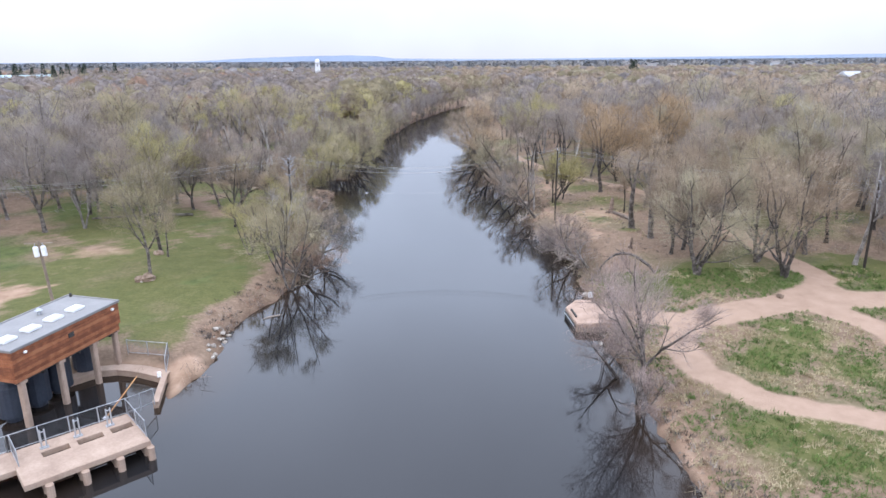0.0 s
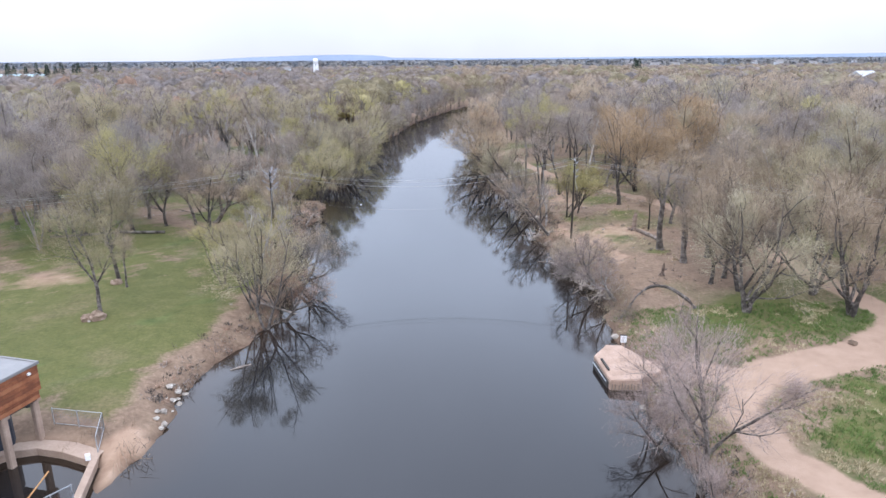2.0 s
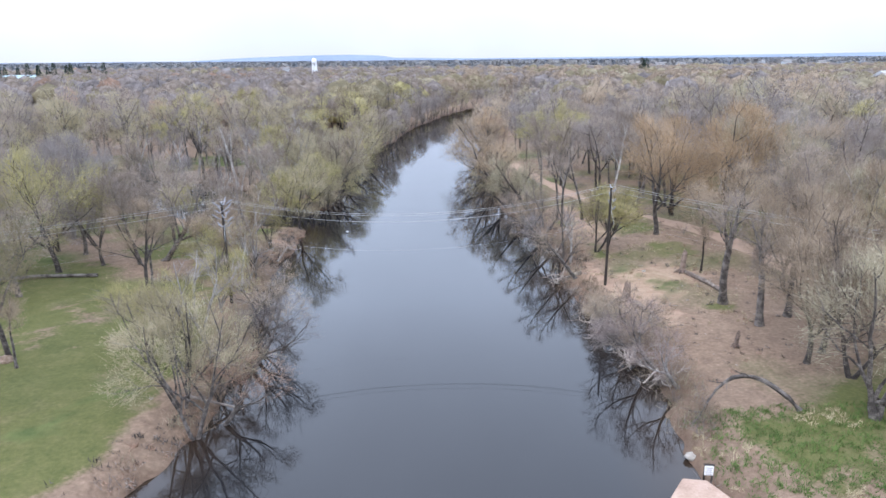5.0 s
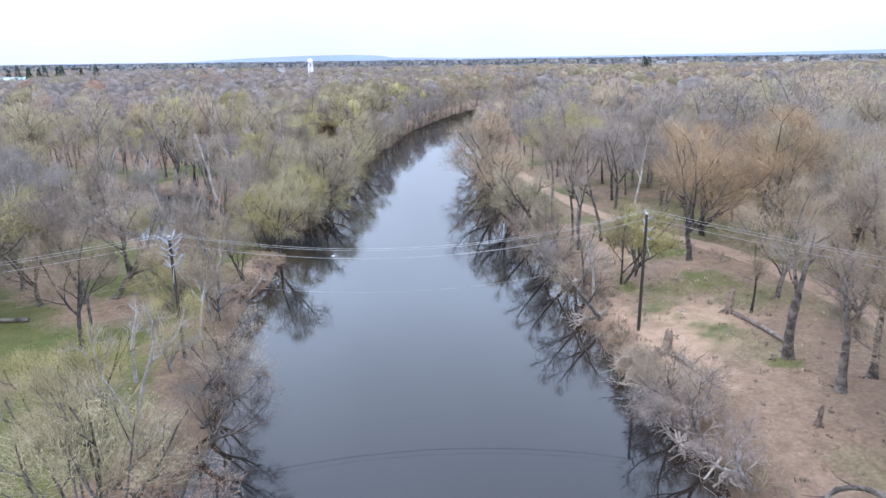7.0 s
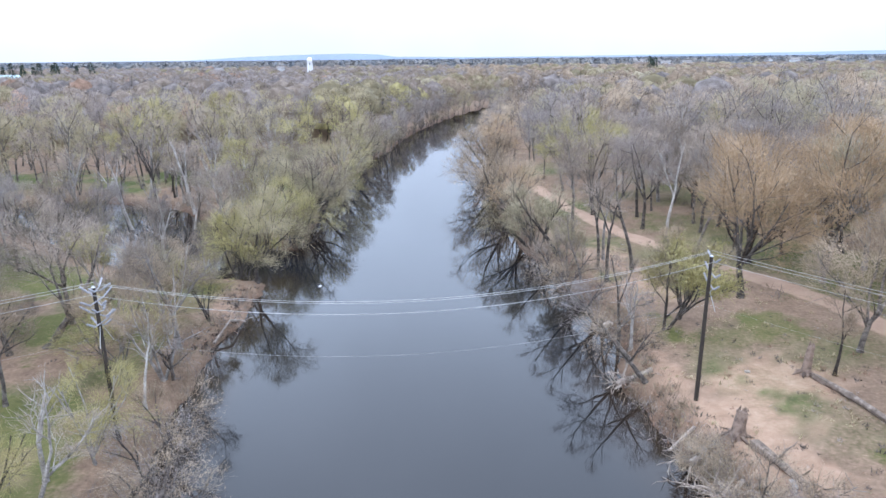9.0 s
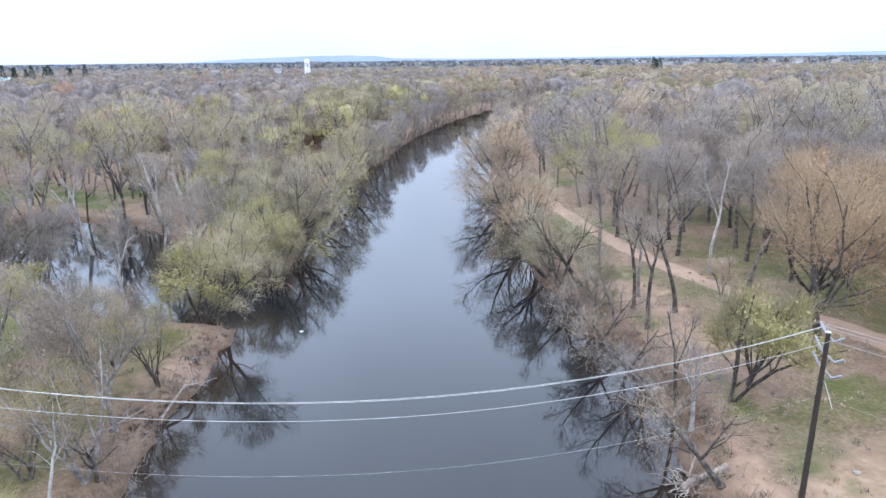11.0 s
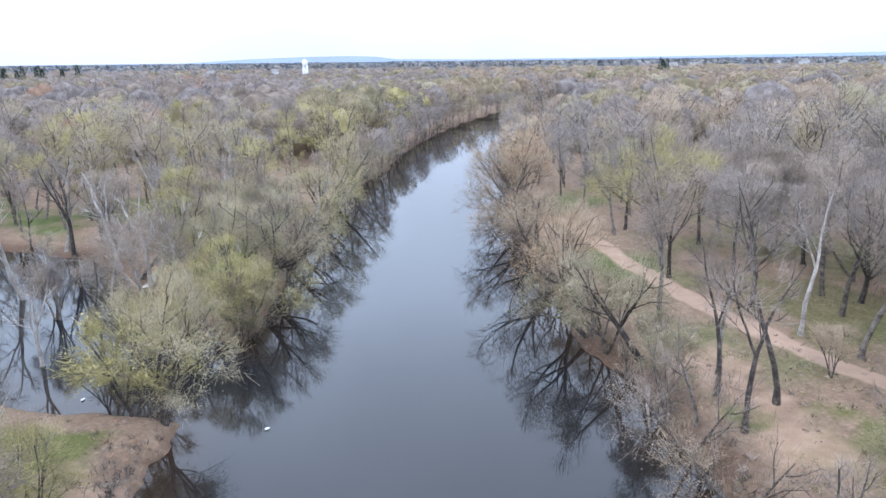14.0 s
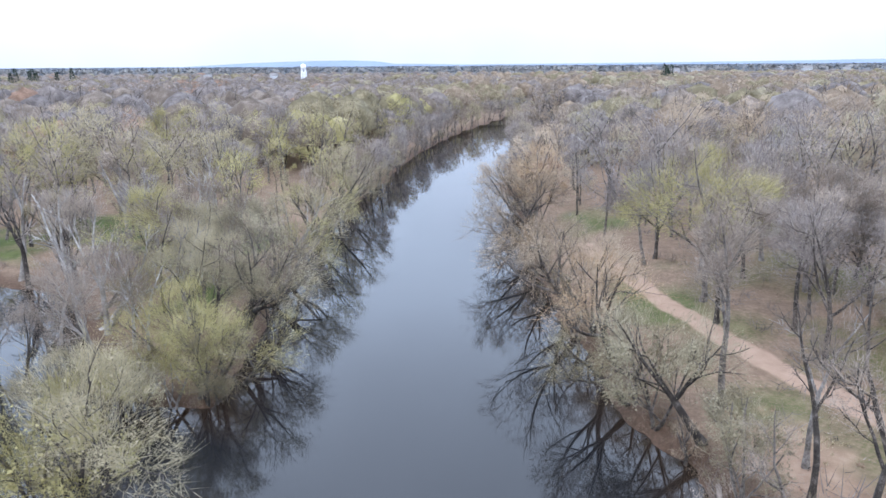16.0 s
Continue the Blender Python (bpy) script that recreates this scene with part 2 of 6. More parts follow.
def road_mask(x, y):
    m = np.zeros(np.shape(x))
    for pts, w in ROADS:
        d = seg_dist(x, y, pts) + 0.35 * wobble(x, y, 2.6, 9.0) + 0.15 * wobble(x, y, 0.8, 2.0)
        m = np.maximum(m, np.clip((w + 0.6 - d) / 1.2, 0, 1))
    return m


def blob(x, y, cx, cy, rx, ry, turn=0.0, soft=0.55, rough=0.4, seed=0.0):
    c, s = math.cos(radians(turn)), math.sin(radians(turn))
    u, v = ((x - cx) * c + (y - cy) * s) / rx, (-(x - cx) * s + (y - cy) * c) / ry
    return np.clip((1.0 - np.hypot(u, v) + rough * wobble(x, y, 2.2, seed) + 0.5 * rough * wobble(x, y, 0.8, seed + 3)) / soft, 0, 1)


GRASS = [(-24.8, 55, 4.6, 7, 0, 1.0), (-23.4, 63.5, 4.8, 7.5, -14, 1.0), (-25.5, 86, 6, 8, 10, 0.7), (-36, 68, 17, 27, -12, 1.0), (-44, 92, 15, 14, 0, 0.9), (-46, 120, 13, 9, 10, 0.7), (-33, 108, 9, 6, 0, 0.8), (-24, 102, 5, 7, 0, 0.5), (-27, 116, 7, 7, 0, 0.8),
         (25.4, 48.0, 3.6, 3.2, 20, 1.0), (29, 51.5, 6.0, 4.0, 25, 0.75), (31.5, 46, 4, 4, 0, 0.7), (24, 36, 11, 5, -15, 0.8), (18, 36, 3.5, 9, 0, 0.6),
         (23.5, 66, 8, 5.5, 15, 0.95), (30, 68, 6, 6, 0, 0.9), (46, 68, 7, 9, 0, 1.0), (52, 52, 9, 5, 0, 0.7), (24, 118, 7, 6, 20, 0.7), (22, 105, 4, 3, 30, 0.5),
         (16.8, 121.6, 2.2, 3.2, 0, 0.85), (33, 140, 12, 14, 20, 0.55), (21, 98, 3, 2, 0, 0.5), (25.6, 88, 2.2, 1.4, 0, 0.7), (40, 118, 9, 14, 0, 0.6), (-28, 93, 6, 5, 0, 0.8), (-24, 119, 4.5, 5, 0, 0.85), (-24, 108, 5, 6, 0, 0.8), (-22.5, 94, 4, 8, 0, 0.7), (-23, 78, 5, 9, 0, 0.85), (27.5, 107, 6, 4, 20, 0.7), (17.5, 108, 3, 5, 0, 0.8), (13.6, 116, 2, 4, 0, 0.7)]
SAND = [(-27, 87, 4, 4, 0, 0.4), (-26, 112, 6, 8, 0, 0.42), (-21.0, 48, 1.7, 4.5, 4, 1.0), (15.2, 37, 1.3, 9, 0, 0.7), (19, 90, 4.5, 9, -12, 0.66), (23, 98, 7, 5, 20, 0.62),
        (15.6, 98, 2.4, 9, 8, 0.7), (-21.8, 114.5, 2.6, 3.4, 0, 0.95), (19.5, 117, 4.5, 7, 10, 0.55), (17.5, 128, 5, 9, 5, 0.55), (15.5, 56.5, 3, 2.5, 0, 0.9), (-46, 62, 6, 7, 0, 0.8), (-42, 78, 8, 3, 10, 0.55)]


def axis(lo, hi, step, far, grow=1.13):
    a = list(np.arange(lo, hi + 1e-6, step))
    s, v = step, a[-1]
    while v < far[1]:
        s *= grow
        v += s
        a.append(v)
    s, v = step, a[0]
    while v > far[0]:
        s *= grow
        v -= s
        a.insert(0, v)
    return np.array(a)


def grid_mesh(name, xs, ys, zfun):
    X, Y = np.meshgrid(xs, ys)
    Z = zfun(X, Y)
    nx, ny = len(xs), len(ys)
    verts = np.stack([X, Y, Z], -1).reshape(-1, 3)
    i = np.arange(nx * ny).reshape(ny, nx)
    quads = np.stack([i[:-1, :-1], i[:-1, 1:], i[1:, 1:], i[1:, :-1]], -1).reshape(-1, 4)
    me = bpy.data.meshes.new(name)
    me.from_pydata(verts.tolist(), [], quads.tolist())
    me.polygons.foreach_set("use_smooth", [True] * len(me.polygons))
    return me, verts


def ground_material():
    m = bpy.data.materials.new("river_flat_soil")
    m.use_nodes = True
    n, l = m.node_tree.nodes, m.node_tree.links
    b = n["Principled BSDF"]
    b.inputs["Roughness"].default_value = 0.95
    b.inputs["Specular IOR Level"].default_value = 0.2
    tc = n.new("ShaderNodeTexCoord")

    def nz(scale, detail=6.0, rough=0.6):
        t = n.new("ShaderNodeTexNoise")
        t.inputs["Scale"].default_value, t.inputs["Detail"].default_value, t.inputs["Roughness"].default_value = scale, detail, rough
        l.new(tc.outputs["Object"], t.inputs["Vector"])
        return t.outputs["Fac"]

    def ramp(src, stops):
        r = n.new("ShaderNodeValToRGB")
        els = r.color_ramp.elements
        while len(els) < len(stops):
            els.new(0.5)
        for e, (p, c) in zip(els, stops):
            e.position, e.color = p, (*c, 1)
        l.new(src, r.inputs["Fac"])
        return r.outputs["Color"]

    def att(name):
        a = n.new("ShaderNodeAttribute")
        a.attribute_name = name
        return a.outputs["Fac"]

    def edge(mask, noise_out, width):
        """mask broken up by noise at its edge"""
        a = n.new("ShaderNodeMath")
        a.operation = 'MULTIPLY_ADD'
        a.inputs[1].default_value = 1.9
        l.new(mask, a.inputs[0])
        s = n.new("ShaderNodeMath")
        s.operation = 'SUBTRACT'
        l.new(a.outputs[0], s.inputs[0])
        l.new(noise_out, s.inputs[1])
        a.inputs[2].default_value = -0.42
        c = n.new("ShaderNodeMapRange")
        c.inputs[1].default_value, c.inputs[2].default_value = -width, width
        l.new(s.outputs[0], c.inputs[0])
        return c.outputs[0]

    def mix(f, a, bb):
        x = n.new("ShaderNodeMix")
        x.data_type = 'RGBA'
        l.new(f, x.inputs[0])
        l.new(a, x.inputs[6])
        l.new(bb, x.inputs[7])
        return x.outputs[2]

    big, mid, fine, grit = nz(0.12), nz(0.7), nz(3.5), nz(14.0, 3.0)
    litter = ramp(mid, [(0.25, (0.136, 0.089, 0.060)), (0.5, (0.236, 0.162, 0.111)), (0.75, (0.352, 0.256, 0.182))])
    litter2 = ramp(fine, [(0.3, (0.105, 0.073, 0.050)), (0.55, (0.240, 0.162, 0.115)), (0.8, (0.410, 0.295, 0.218))])
    half = n.new("ShaderNodeValue")
    half.outputs[0].default_value = 0.5
    soil = mix(half.outputs[0], litter, litter2)
    moss = ramp(mid, [(0.3, (0.057, 0.082, 0.025)), (0.7, (0.123, 0.139, 0.049))])
    soil = mix(edge(att("moss"), fine, 0.5), soil, moss)
    turf_a = ramp(mid, [(0.25, (0.064, 0.080, 0.025)), (0.5, (0.116, 0.119, 0.040)), (0.75, (0.180, 0.152, 0.070))])
    turf_b = ramp(fine, [(0.3, (0.058, 0.076, 0.023)), (0.6, (0.128, 0.124, 0.046)), (0.85, (0.225, 0.172, 0.098))])
    turf = mix(half.outputs[0], turf_a, turf_b)
    dry = ramp(fine, [(0.3, (0.128, 0.095, 0.052)), (0.7, (0.270, 0.201, 0.126))])
    bare = n.new("ShaderNodeMapRange")
    bare.inputs[1].default_value, bare.inputs[2].default_value = 0.55, 0.80
    l.new(big, bare.inputs[0])
    turf = mix(bare.outputs[0], turf, dry)
    sand = ramp(mid, [(0.25, (0.262, 0.166, 0.112)), (0.55, (0.39, 0.262, 0.183)), (0.8, (0.50, 0.362, 0.275))])
    road = ramp(mid, [(0.25, (0.315, 0.212, 0.152)), (0.5, (0.375, 0.256, 0.186)), (0.8, (0.43, 0.302, 0.224))])
    col = mix(edge(att("grass"), fine, 0.42), soil, turf)
    col = mix(edge(att("sand"), fine, 0.45), col, sand)
    col = mix(edge(att("road"), fine, 0.32), col, road)
    wet = ramp(fine, [(0.3, (0.061, 0.037, 0.025)), (0.7, (0.131, 0.082, 0.057))])
    col = mix(att("wet"), col, wet)
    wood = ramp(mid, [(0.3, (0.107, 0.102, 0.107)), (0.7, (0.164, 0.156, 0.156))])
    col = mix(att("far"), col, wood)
    l.new(col, b.inputs["Base Color"])
    bp = n.new("ShaderNodeBump")
    bp.inputs["Strength"].default_value, bp.inputs["Distance"].default_value = 0.6, 0.12
    l.new(grit, bp.inputs["Height"])
    l.new(bp.outputs["Normal"], b.inputs["Normal"])
    return m


def build_ground():
    xs = axis(-62, 62, 0.66, (-4700, 4700), 1.16)
    ys = axis(26, 180, 0.66, (-900, 4700), 1.12)
    me, v = grid_mesh("ground", xs, ys, ground_z)
    x, y = v[:, 0], v[:, 1]
    d = shore(x, y)
    grass = np.zeros(len(x))
    for k, (cx, cy, rx, ry, tn, a) in enumerate(GRASS):
        grass = np.maximum(grass, a * blob(x, y, cx, cy, rx, ry, tn, seed=k * 1.7))
    grass = np.where((y < 62) & (x > 40), np.maximum(grass, 0.55), grass)
    grass *= np.clip((d - 2.0) / 2.5, 0, 1)
    sand = np.zeros(len(x))
    for k, (cx, cy, rx, ry, tn, a) in enumerate(SAND):
        sand = np.maximum(sand, a * blob(x, y, cx, cy, rx, ry, tn, seed=20 + k * 1.3))
    sand = np.maximum(sand, np.where(((x < 0) & (y < 51)) | ((x > 0) & (y < 116)), 0.5, 0.2) * np.clip(1 - np.abs(d - 0.9) / 1.2, 0, 1))
    fields = {"grass": grass, "sand": sand, "road": road_mask(x, y), "wet": np.maximum(np.clip(1 - (v[:, 2] + 0.05) / 0.35, 0, 1) * 0.9, np.where((y > 53) & (d < 40), np.clip(1 - (d - 0.8) / 2.6, 0, 1) * np.where((y > 117) & ((x > 0) | (y > 127)), 0.9, np.where(x < 0, 0.15, 0.55)), np.where(((x < -20) & (y > 124) & (y < 172) & (d < 10)) | ((y > 190) & (d < 9)), 0.75, 0))),
              "moss": np.clip(0.5 + 0.9 * wobble(x, y, 9.0, 12.0), 0, 1) * np.clip((d - 3) / 4, 0, 1) * np.where(y < 200, np.where(x < 0, 1.0, 0.65), 0.2),
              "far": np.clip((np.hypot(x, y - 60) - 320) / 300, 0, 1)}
    for k, f in fields.items():
        a = me.attributes.new(k, 'FLOAT', 'POINT')
        a.data.foreach_set("value", f.astype(np.float32))
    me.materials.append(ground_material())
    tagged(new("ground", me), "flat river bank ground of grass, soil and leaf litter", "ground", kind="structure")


def build_water():
    me, co = grid_mesh("water", np.concatenate([np.linspace(-90, -42, 12), np.linspace(-41, 24, 66), np.linspace(28, 130, 10)]), np.concatenate([np.linspace(-60, 20, 20), np.linspace(22, 220, 150), np.linspace(224, 520, 50)]), lambda X, Y: X * 0)
    silt = me.attributes.new("silt", 'FLOAT', 'POINT')
    silt.data.foreach_set("value", np.clip(1.0 + shore(co[:, 0], co[:, 1]) / 4.5, 0, 1).astype(np.float32))
    m = bpy.data.materials.new("still_river_water")
    m.use_nodes = True
    n, l = m.node_tree.nodes, m.node_tree.links
    b = n["Principled BSDF"]
    b.inputs["Base Color"].default_value = (0.014, 0.014, 0.015, 1)
    b.inputs["Roughness"].default_value, b.inputs["IOR"].default_value = 0.035, 1.42
    tc, mp = n.new("ShaderNodeTexCoord"), n.new("ShaderNodeMapping")
    mp.inputs["Scale"].default_value = (1.0, 0.45, 1.0)
    l.new(tc.outputs["Object"], mp.inputs["Vector"])
    t = n.new("ShaderNodeTexNoise")
    t.inputs["Scale"].default_value, t.inputs["Detail"].default_value = 0.55, 3.0
    l.new(mp.outputs["Vector"], t.inputs["Vector"])
    t2 = n.new("ShaderNodeTexNoise")
    t2.inputs["Scale"].default_value, t2.inputs["Detail"].default_value = 3.0, 2.0
    l.new(mp.outputs["Vector"], t2.inputs["Vector"])
    mu = n.new("ShaderNodeMath")
    mu.operation = 'MULTIPLY_ADD'
    mu.inputs[1].default_value = 0.12
    l.new(t2.outputs["Fac"], mu.inputs[0])
    l.new(t.outputs["Fac"], mu.inputs[2])
    bp = n.new("ShaderNodeBump")
    bp.inputs["Strength"].default_value, bp.inputs["Distance"].default_value = 0.045, 0.05
    l.new(mu.outputs[0], bp.inputs["Height"])
    l.new(bp.outputs["Normal"], b.inputs["Normal"])
    at, mx = n.new("ShaderNodeAttribute"), n.new("ShaderNodeMix")
    at.attribute_name, mx.data_type = "silt", 'RGBA'
    mx.inputs[6].default_value, mx.inputs[7].default_value = b.inputs["Base Color"].default_value, (0.028, 0.018, 0.012, 1)
    l.new(at.outputs["Fac"], mx.inputs[0])
    l.new(mx.outputs[2], b.inputs["Base Color"])
    me.materials.append(m)
    tagged(new("water", me), "calm dark brown river reflecting trees and sky", "river", kind="structure")


build_ground()
build_water()


# ---------- mesh helpers ----------
class Soup:
    """Collects vertices and faces with a material index for each face."""

    def __init__(self):
        self.v, self.f, self.m, self.n = [], [], [], 0

    def add(self, verts, faces, mat=0):
        verts = np.asarray(verts, float)
        self.v.append(verts)
        base = self.n
        self.f.extend([tuple(int(i) + base for i in f) for f in faces])
        self.m.extend([mat] * len(faces))
        self.n += len(verts)

    def tris(self, verts, mat=0):
        """verts: (k, 3, 3)"""
        k = len(verts)
        if not k:
            return
        self.v.append(np.asarray(verts, float).reshape(-1, 3))
        idx = np.arange(3 * k).reshape(k, 3) + self.n
        self.f.extend(map(tuple, idx.tolist()))
        self.m.extend([mat] * k)
        self.n += 3 * k

    def tube(self, pts, radii, sides=5, mat=0, cap=True):
        pts = [Vector(p) for p in pts]
        rings = []
        for i, p in enumerate(pts):
            d = (pts[min(i + 1, len(pts) - 1)] - pts[max(i - 1, 0)])
            d = d.normalized() if d.length > 1e-9 else Vector((0, 0, 1))
            a = d.orthogonal().normalized() if abs(d.z) < 0.9 else Vector((1, 0, 0))
            a = (a - d * a.dot(d)).normalized()
            c = d.cross(a)
            rings.append([p + (a * math.cos(2 * math.pi * k / sides) + c * math.sin(2 * math.pi * k / sides)) * radii[i] for k in range(sides)])
        faces = [(i * sides + k, i * sides + (k + 1) % sides, (i + 1) * sides + (k + 1) % sides, (i + 1) * sides + k) for i in range(len(pts) - 1) for k in range(sides)]
        if cap:
            faces += [tuple(range(sides))[::-1], tuple((len(pts) - 1) * sides + k for k in range(sides))]
        self.add([tuple(v) for r in rings for v in r], faces, mat)

    def box(self, m, sx, sy, sz, mat=0, bevel=0.0):
        """A box centred on the pose m, its edges chamfered if wanted."""
        if not bevel:
            c = [(x * sx / 2, y * sy / 2, z * sz / 2) for z in (-1, 1) for y in (-1, 1) for x in (-1, 1)]
            f = [(0, 2, 3, 1), (4, 5, 7, 6), (0, 1, 5, 4), (2, 6, 7, 3), (0, 4, 6, 2), (1, 3, 7, 5)]
            self.add([tuple(m @ Vector(p)) for p in c], f, mat)
            return
        bm = bmesh.new()
        bmesh.ops.create_cube(bm, size=1.0)
        bmesh.ops.scale(bm, vec=(sx, sy, sz), verts=bm.verts)
        bmesh.ops.bevel(bm, geom=list(bm.edges), offset=bevel, segments=1, affect='EDGES')
        bm.verts.index_update()
        self.add([tuple(m @ v.co) for v in bm.verts], [tuple(v.index for v in f.verts) for f in bm.faces], mat)
        bm.free()

    def mesh(self, name, mats, smooth=False):
        me = bpy.data.meshes.new(name)
        me.from_pydata(np.concatenate(self.v).tolist(), [], self.f)
        for m in mats:
            me.materials.append(m)
        if len(mats) > 1:
            me.polygons.foreach_set("material_index", self.m)
        if smooth:
            me.polygons.foreach_set("use_smooth", [True] * len(me.polygons))
        return me


def part(name, soup, mats, parent, label="", smooth=False):
    ob = new(name, soup.mesh(name, mats if isinstance(mats, (list, tuple)) else [mats], smooth))
    ob.parent = parent
    if label:
        tagged(ob, label)
    return ob


def thing(name, m, label, category, group="", kind=""):
    ob = new(name)
    ob.empty_display_size = 0.3
    ob.matrix_world = m
    return tagged(ob, label, category, group, kind)


# ---------- trees ----------
def grow(rng, start, way, length, r0, r1, steps, wander, lift):
    """A crooked branch: points and radii."""
    pts, p, d = [Vector(start)], Vector(start), Vector(way).normalized()
    for k in range(steps):
        d = (d + Vector(rng.normal(0, wander, 3)) + Vector((0, 0, lift))).normalized()
        p = p + d * (length / steps)
        pts.append(p.copy())
    return pts, list(np.linspace(r0, r1, steps + 1))


def along(pts, f):
    k = min(int(f * (len(pts) - 1)), len(pts) - 2)
    t = f * (len(pts) - 1) - k
    return pts[k].lerp(pts[k + 1], t), (pts[k + 1] - pts[k]).normalized()


def side_way(rng, d, angle, turn):
    a = d.orthogonal().normalized()
    c = d.cross(a)
    s = a * math.cos(turn) + c * math.sin(turn)
    return d * math.cos(angle) + s * math.sin(angle)


def twig_tris(rng, base, way, length, width, out=None):
    """Slender triangles from base points along ways, their flat side turned outwards where out is given."""
    s = np.cross(way, rng.normal(0, 1, (len(base), 3)) if out is None else out)
    s /= np.linalg.norm(s, axis=1, keepdims=True) + 1e-9
    return np.stack([base - s * width[:, None], base + s * width[:, None], base + way * length[:, None]], 1)


def unit(a):
    return a / (np.linalg.norm(a, axis=1, keepdims=True) + 1e-9)


def tree_soups(seed, height=14.0, spread=6.0, fork=0.3, stems=1, leaders=3, limbs=12, branches=5, sprigs=3, twigs=12, buds=4, lean=(0, 0), width=0.014, bud=0.08, droop=0.0, bare=0.0, thick=1.0, long=1.2):
    """Wood and crown of one leafless tree, its base at the origin: a trunk that forks into rising leaders, their limbs, branches and twigs."""
    rng = np.random.default_rng(seed)
    wood, crown = Soup(), Soup()
    ends = []
    r_trunk = (0.018 * height + 0.04) * thick
    for s in range(stems):
        ang = rng.uniform(0, 6.28) + s * 6.28 / stems
        tilt = 0.0 if stems == 1 else rng.uniform(0.2, 0.5)
        way = Vector((math.cos(ang) * tilt + lean[0], math.sin(ang) * tilt + lean[1], 1))
        r_stem = r_trunk / stems ** 0.4
        tp, tr = grow(rng, (0, 0, -0.4), way, height * fork + 0.4, r_stem, r_stem * 0.72, 4, 0.07, 0.03)
        tr[0] *= 1.5
        wood.tube(tp, tr, 7, cap=False)
        top_way = (tp[-1] - tp[-2]).normalized()
        count = max(2, round(limbs / (stems * leaders)))
        for j in range(leaders):
            a = ang + j * 6.28 / leaders + rng.uniform(-0.5, 0.5)
            out = Vector((math.cos(a), math.sin(a), 0))
            rise = height * (0.86 - fork) * (1.0 if j == 0 else rng.uniform(0.72, 0.98))
            jp, jr = grow(rng, tp[-1] - top_way * 0.15 * j, top_way + out * (0.12 if j == 0 else rng.uniform(0.5, 1.0) * spread / 6), rise, r_stem * (0.62 if j == 0 else 0.5), 0.035, 6, 0.11, 0.06 - droop)
            wood.tube(jp, jr, 5, cap=False)
            for k in range(count):
                f = min(0.06 + 0.92 * (k + rng.uniform(0.0, 0.9)) / count, 0.98)
                p, d = along(jp, f)
                ln = spread * (0.70 - 0.36 * f) * rng.uniform(0.8, 1.2)
                ld = side_way(rng, d, rng.uniform(0.6, 1.0), k * 2.4 + rng.uniform(-0.5, 0.5)) + out * 0.35
                lp, lr = grow(rng, p, ld, ln, (0.075 - 0.03 * f) * thick * height / 14, 0.020, 4, 0.17, 0.12 - droop)
                wood.tube(lp, lr, 4, cap=False)
                for b in range(branches):
                    p2, d2 = along(lp, 0.22 + 0.76 * (b + rng.uniform(0, 0.8)) / branches)
                    bp, br = grow(rng, p2, side_way(rng, d2, rng.uniform(0.5, 1.1), b * 2.4 + rng.uniform(0, 1.5)), ln * rng.uniform(0.35, 0.6), 0.028, 0.010, 2, 0.2, 0.10 - droop)
                    wood.tube([bp[0], bp[-1]], [br[0], br[-1]], 3, 1, cap=False)
                    if rng.random() < bare:
                        continue
                    for q in range(sprigs):
                        p3, d3 = along(bp, 0.2 + 0.78 * (q + rng.uniform(0, 0.9)) / sprigs)
                        w3 = side_way(rng, d3, rng.uniform(0.3, 1.1), rng.uniform(0, 6.28)) + Vector((0, 0, 0.15 - droop))
                        ends.append((p3, w3.normalized(), ln * rng.uniform(0.2, 0.4)))
                    ends.append((bp[-1], (bp[-1] - bp[-2]).normalized(), ln * 0.3))
                ends.append((lp[-1], (lp[-1] - lp[-2]).normalized(), ln * 0.3))
            ends.append((jp[-1], (jp[-1] - jp[-2]).normalized(), spread * 0.2))
    P = np.array([tuple(e[0]) for e in ends])
    W = np.array([tuple(e[1]) for e in ends])
    L = np.array([e[2] for e in ends])
    i = np.repeat(np.arange(len(P)), twigs)
    base = P[i] + W[i] * (L[i] * rng.uniform(0.0, 1.1, len(i)))[:, None] + rng.normal(0, 0.065 * spread, (len(i), 3)) * np.array([1, 1, 0.8])
    mid_c = np.array([np.median(base[:, 0]), np.median(base[:, 1]), np.percentile(base[:, 2], 35)])
    span = np.maximum(np.percentile(np.abs(base - mid_c), 86, axis=0), 0.5) * np.array([1.12, 1.12, 1.08])
    q = (base - mid_c) / span
    r = np.linalg.norm(q, axis=1, keepdims=True) + 1e-6
    base = mid_c + span * q / r * np.where(r > 1, r ** 0.5, r)
    out = q / r
    way = unit(0.45 * out + 0.3 * W[i] + rng.normal(0, 0.5, (len(i), 3)) + np.array([0, 0, 0.25 - 1.2 * droop]))
    ln = rng.uniform(0.6, 1.4, len(i)) * (0.5 + 0.08 * spread) * long
    turned = unit(out + np.array([0, 0, 0.3]) + rng.normal(0, 0.3, out.shape))
    crown.tris(twig_tris(rng, P, W, L * 1.3, np.full(len(P), width * 1.3), unit(P - mid_c + np.array([0, 0, 0.4]))), 0)
    crown.tris(twig_tris(rng, base - way * ln[:, None] * 0.4, way, ln, np.full(len(i), width), turned), 0)
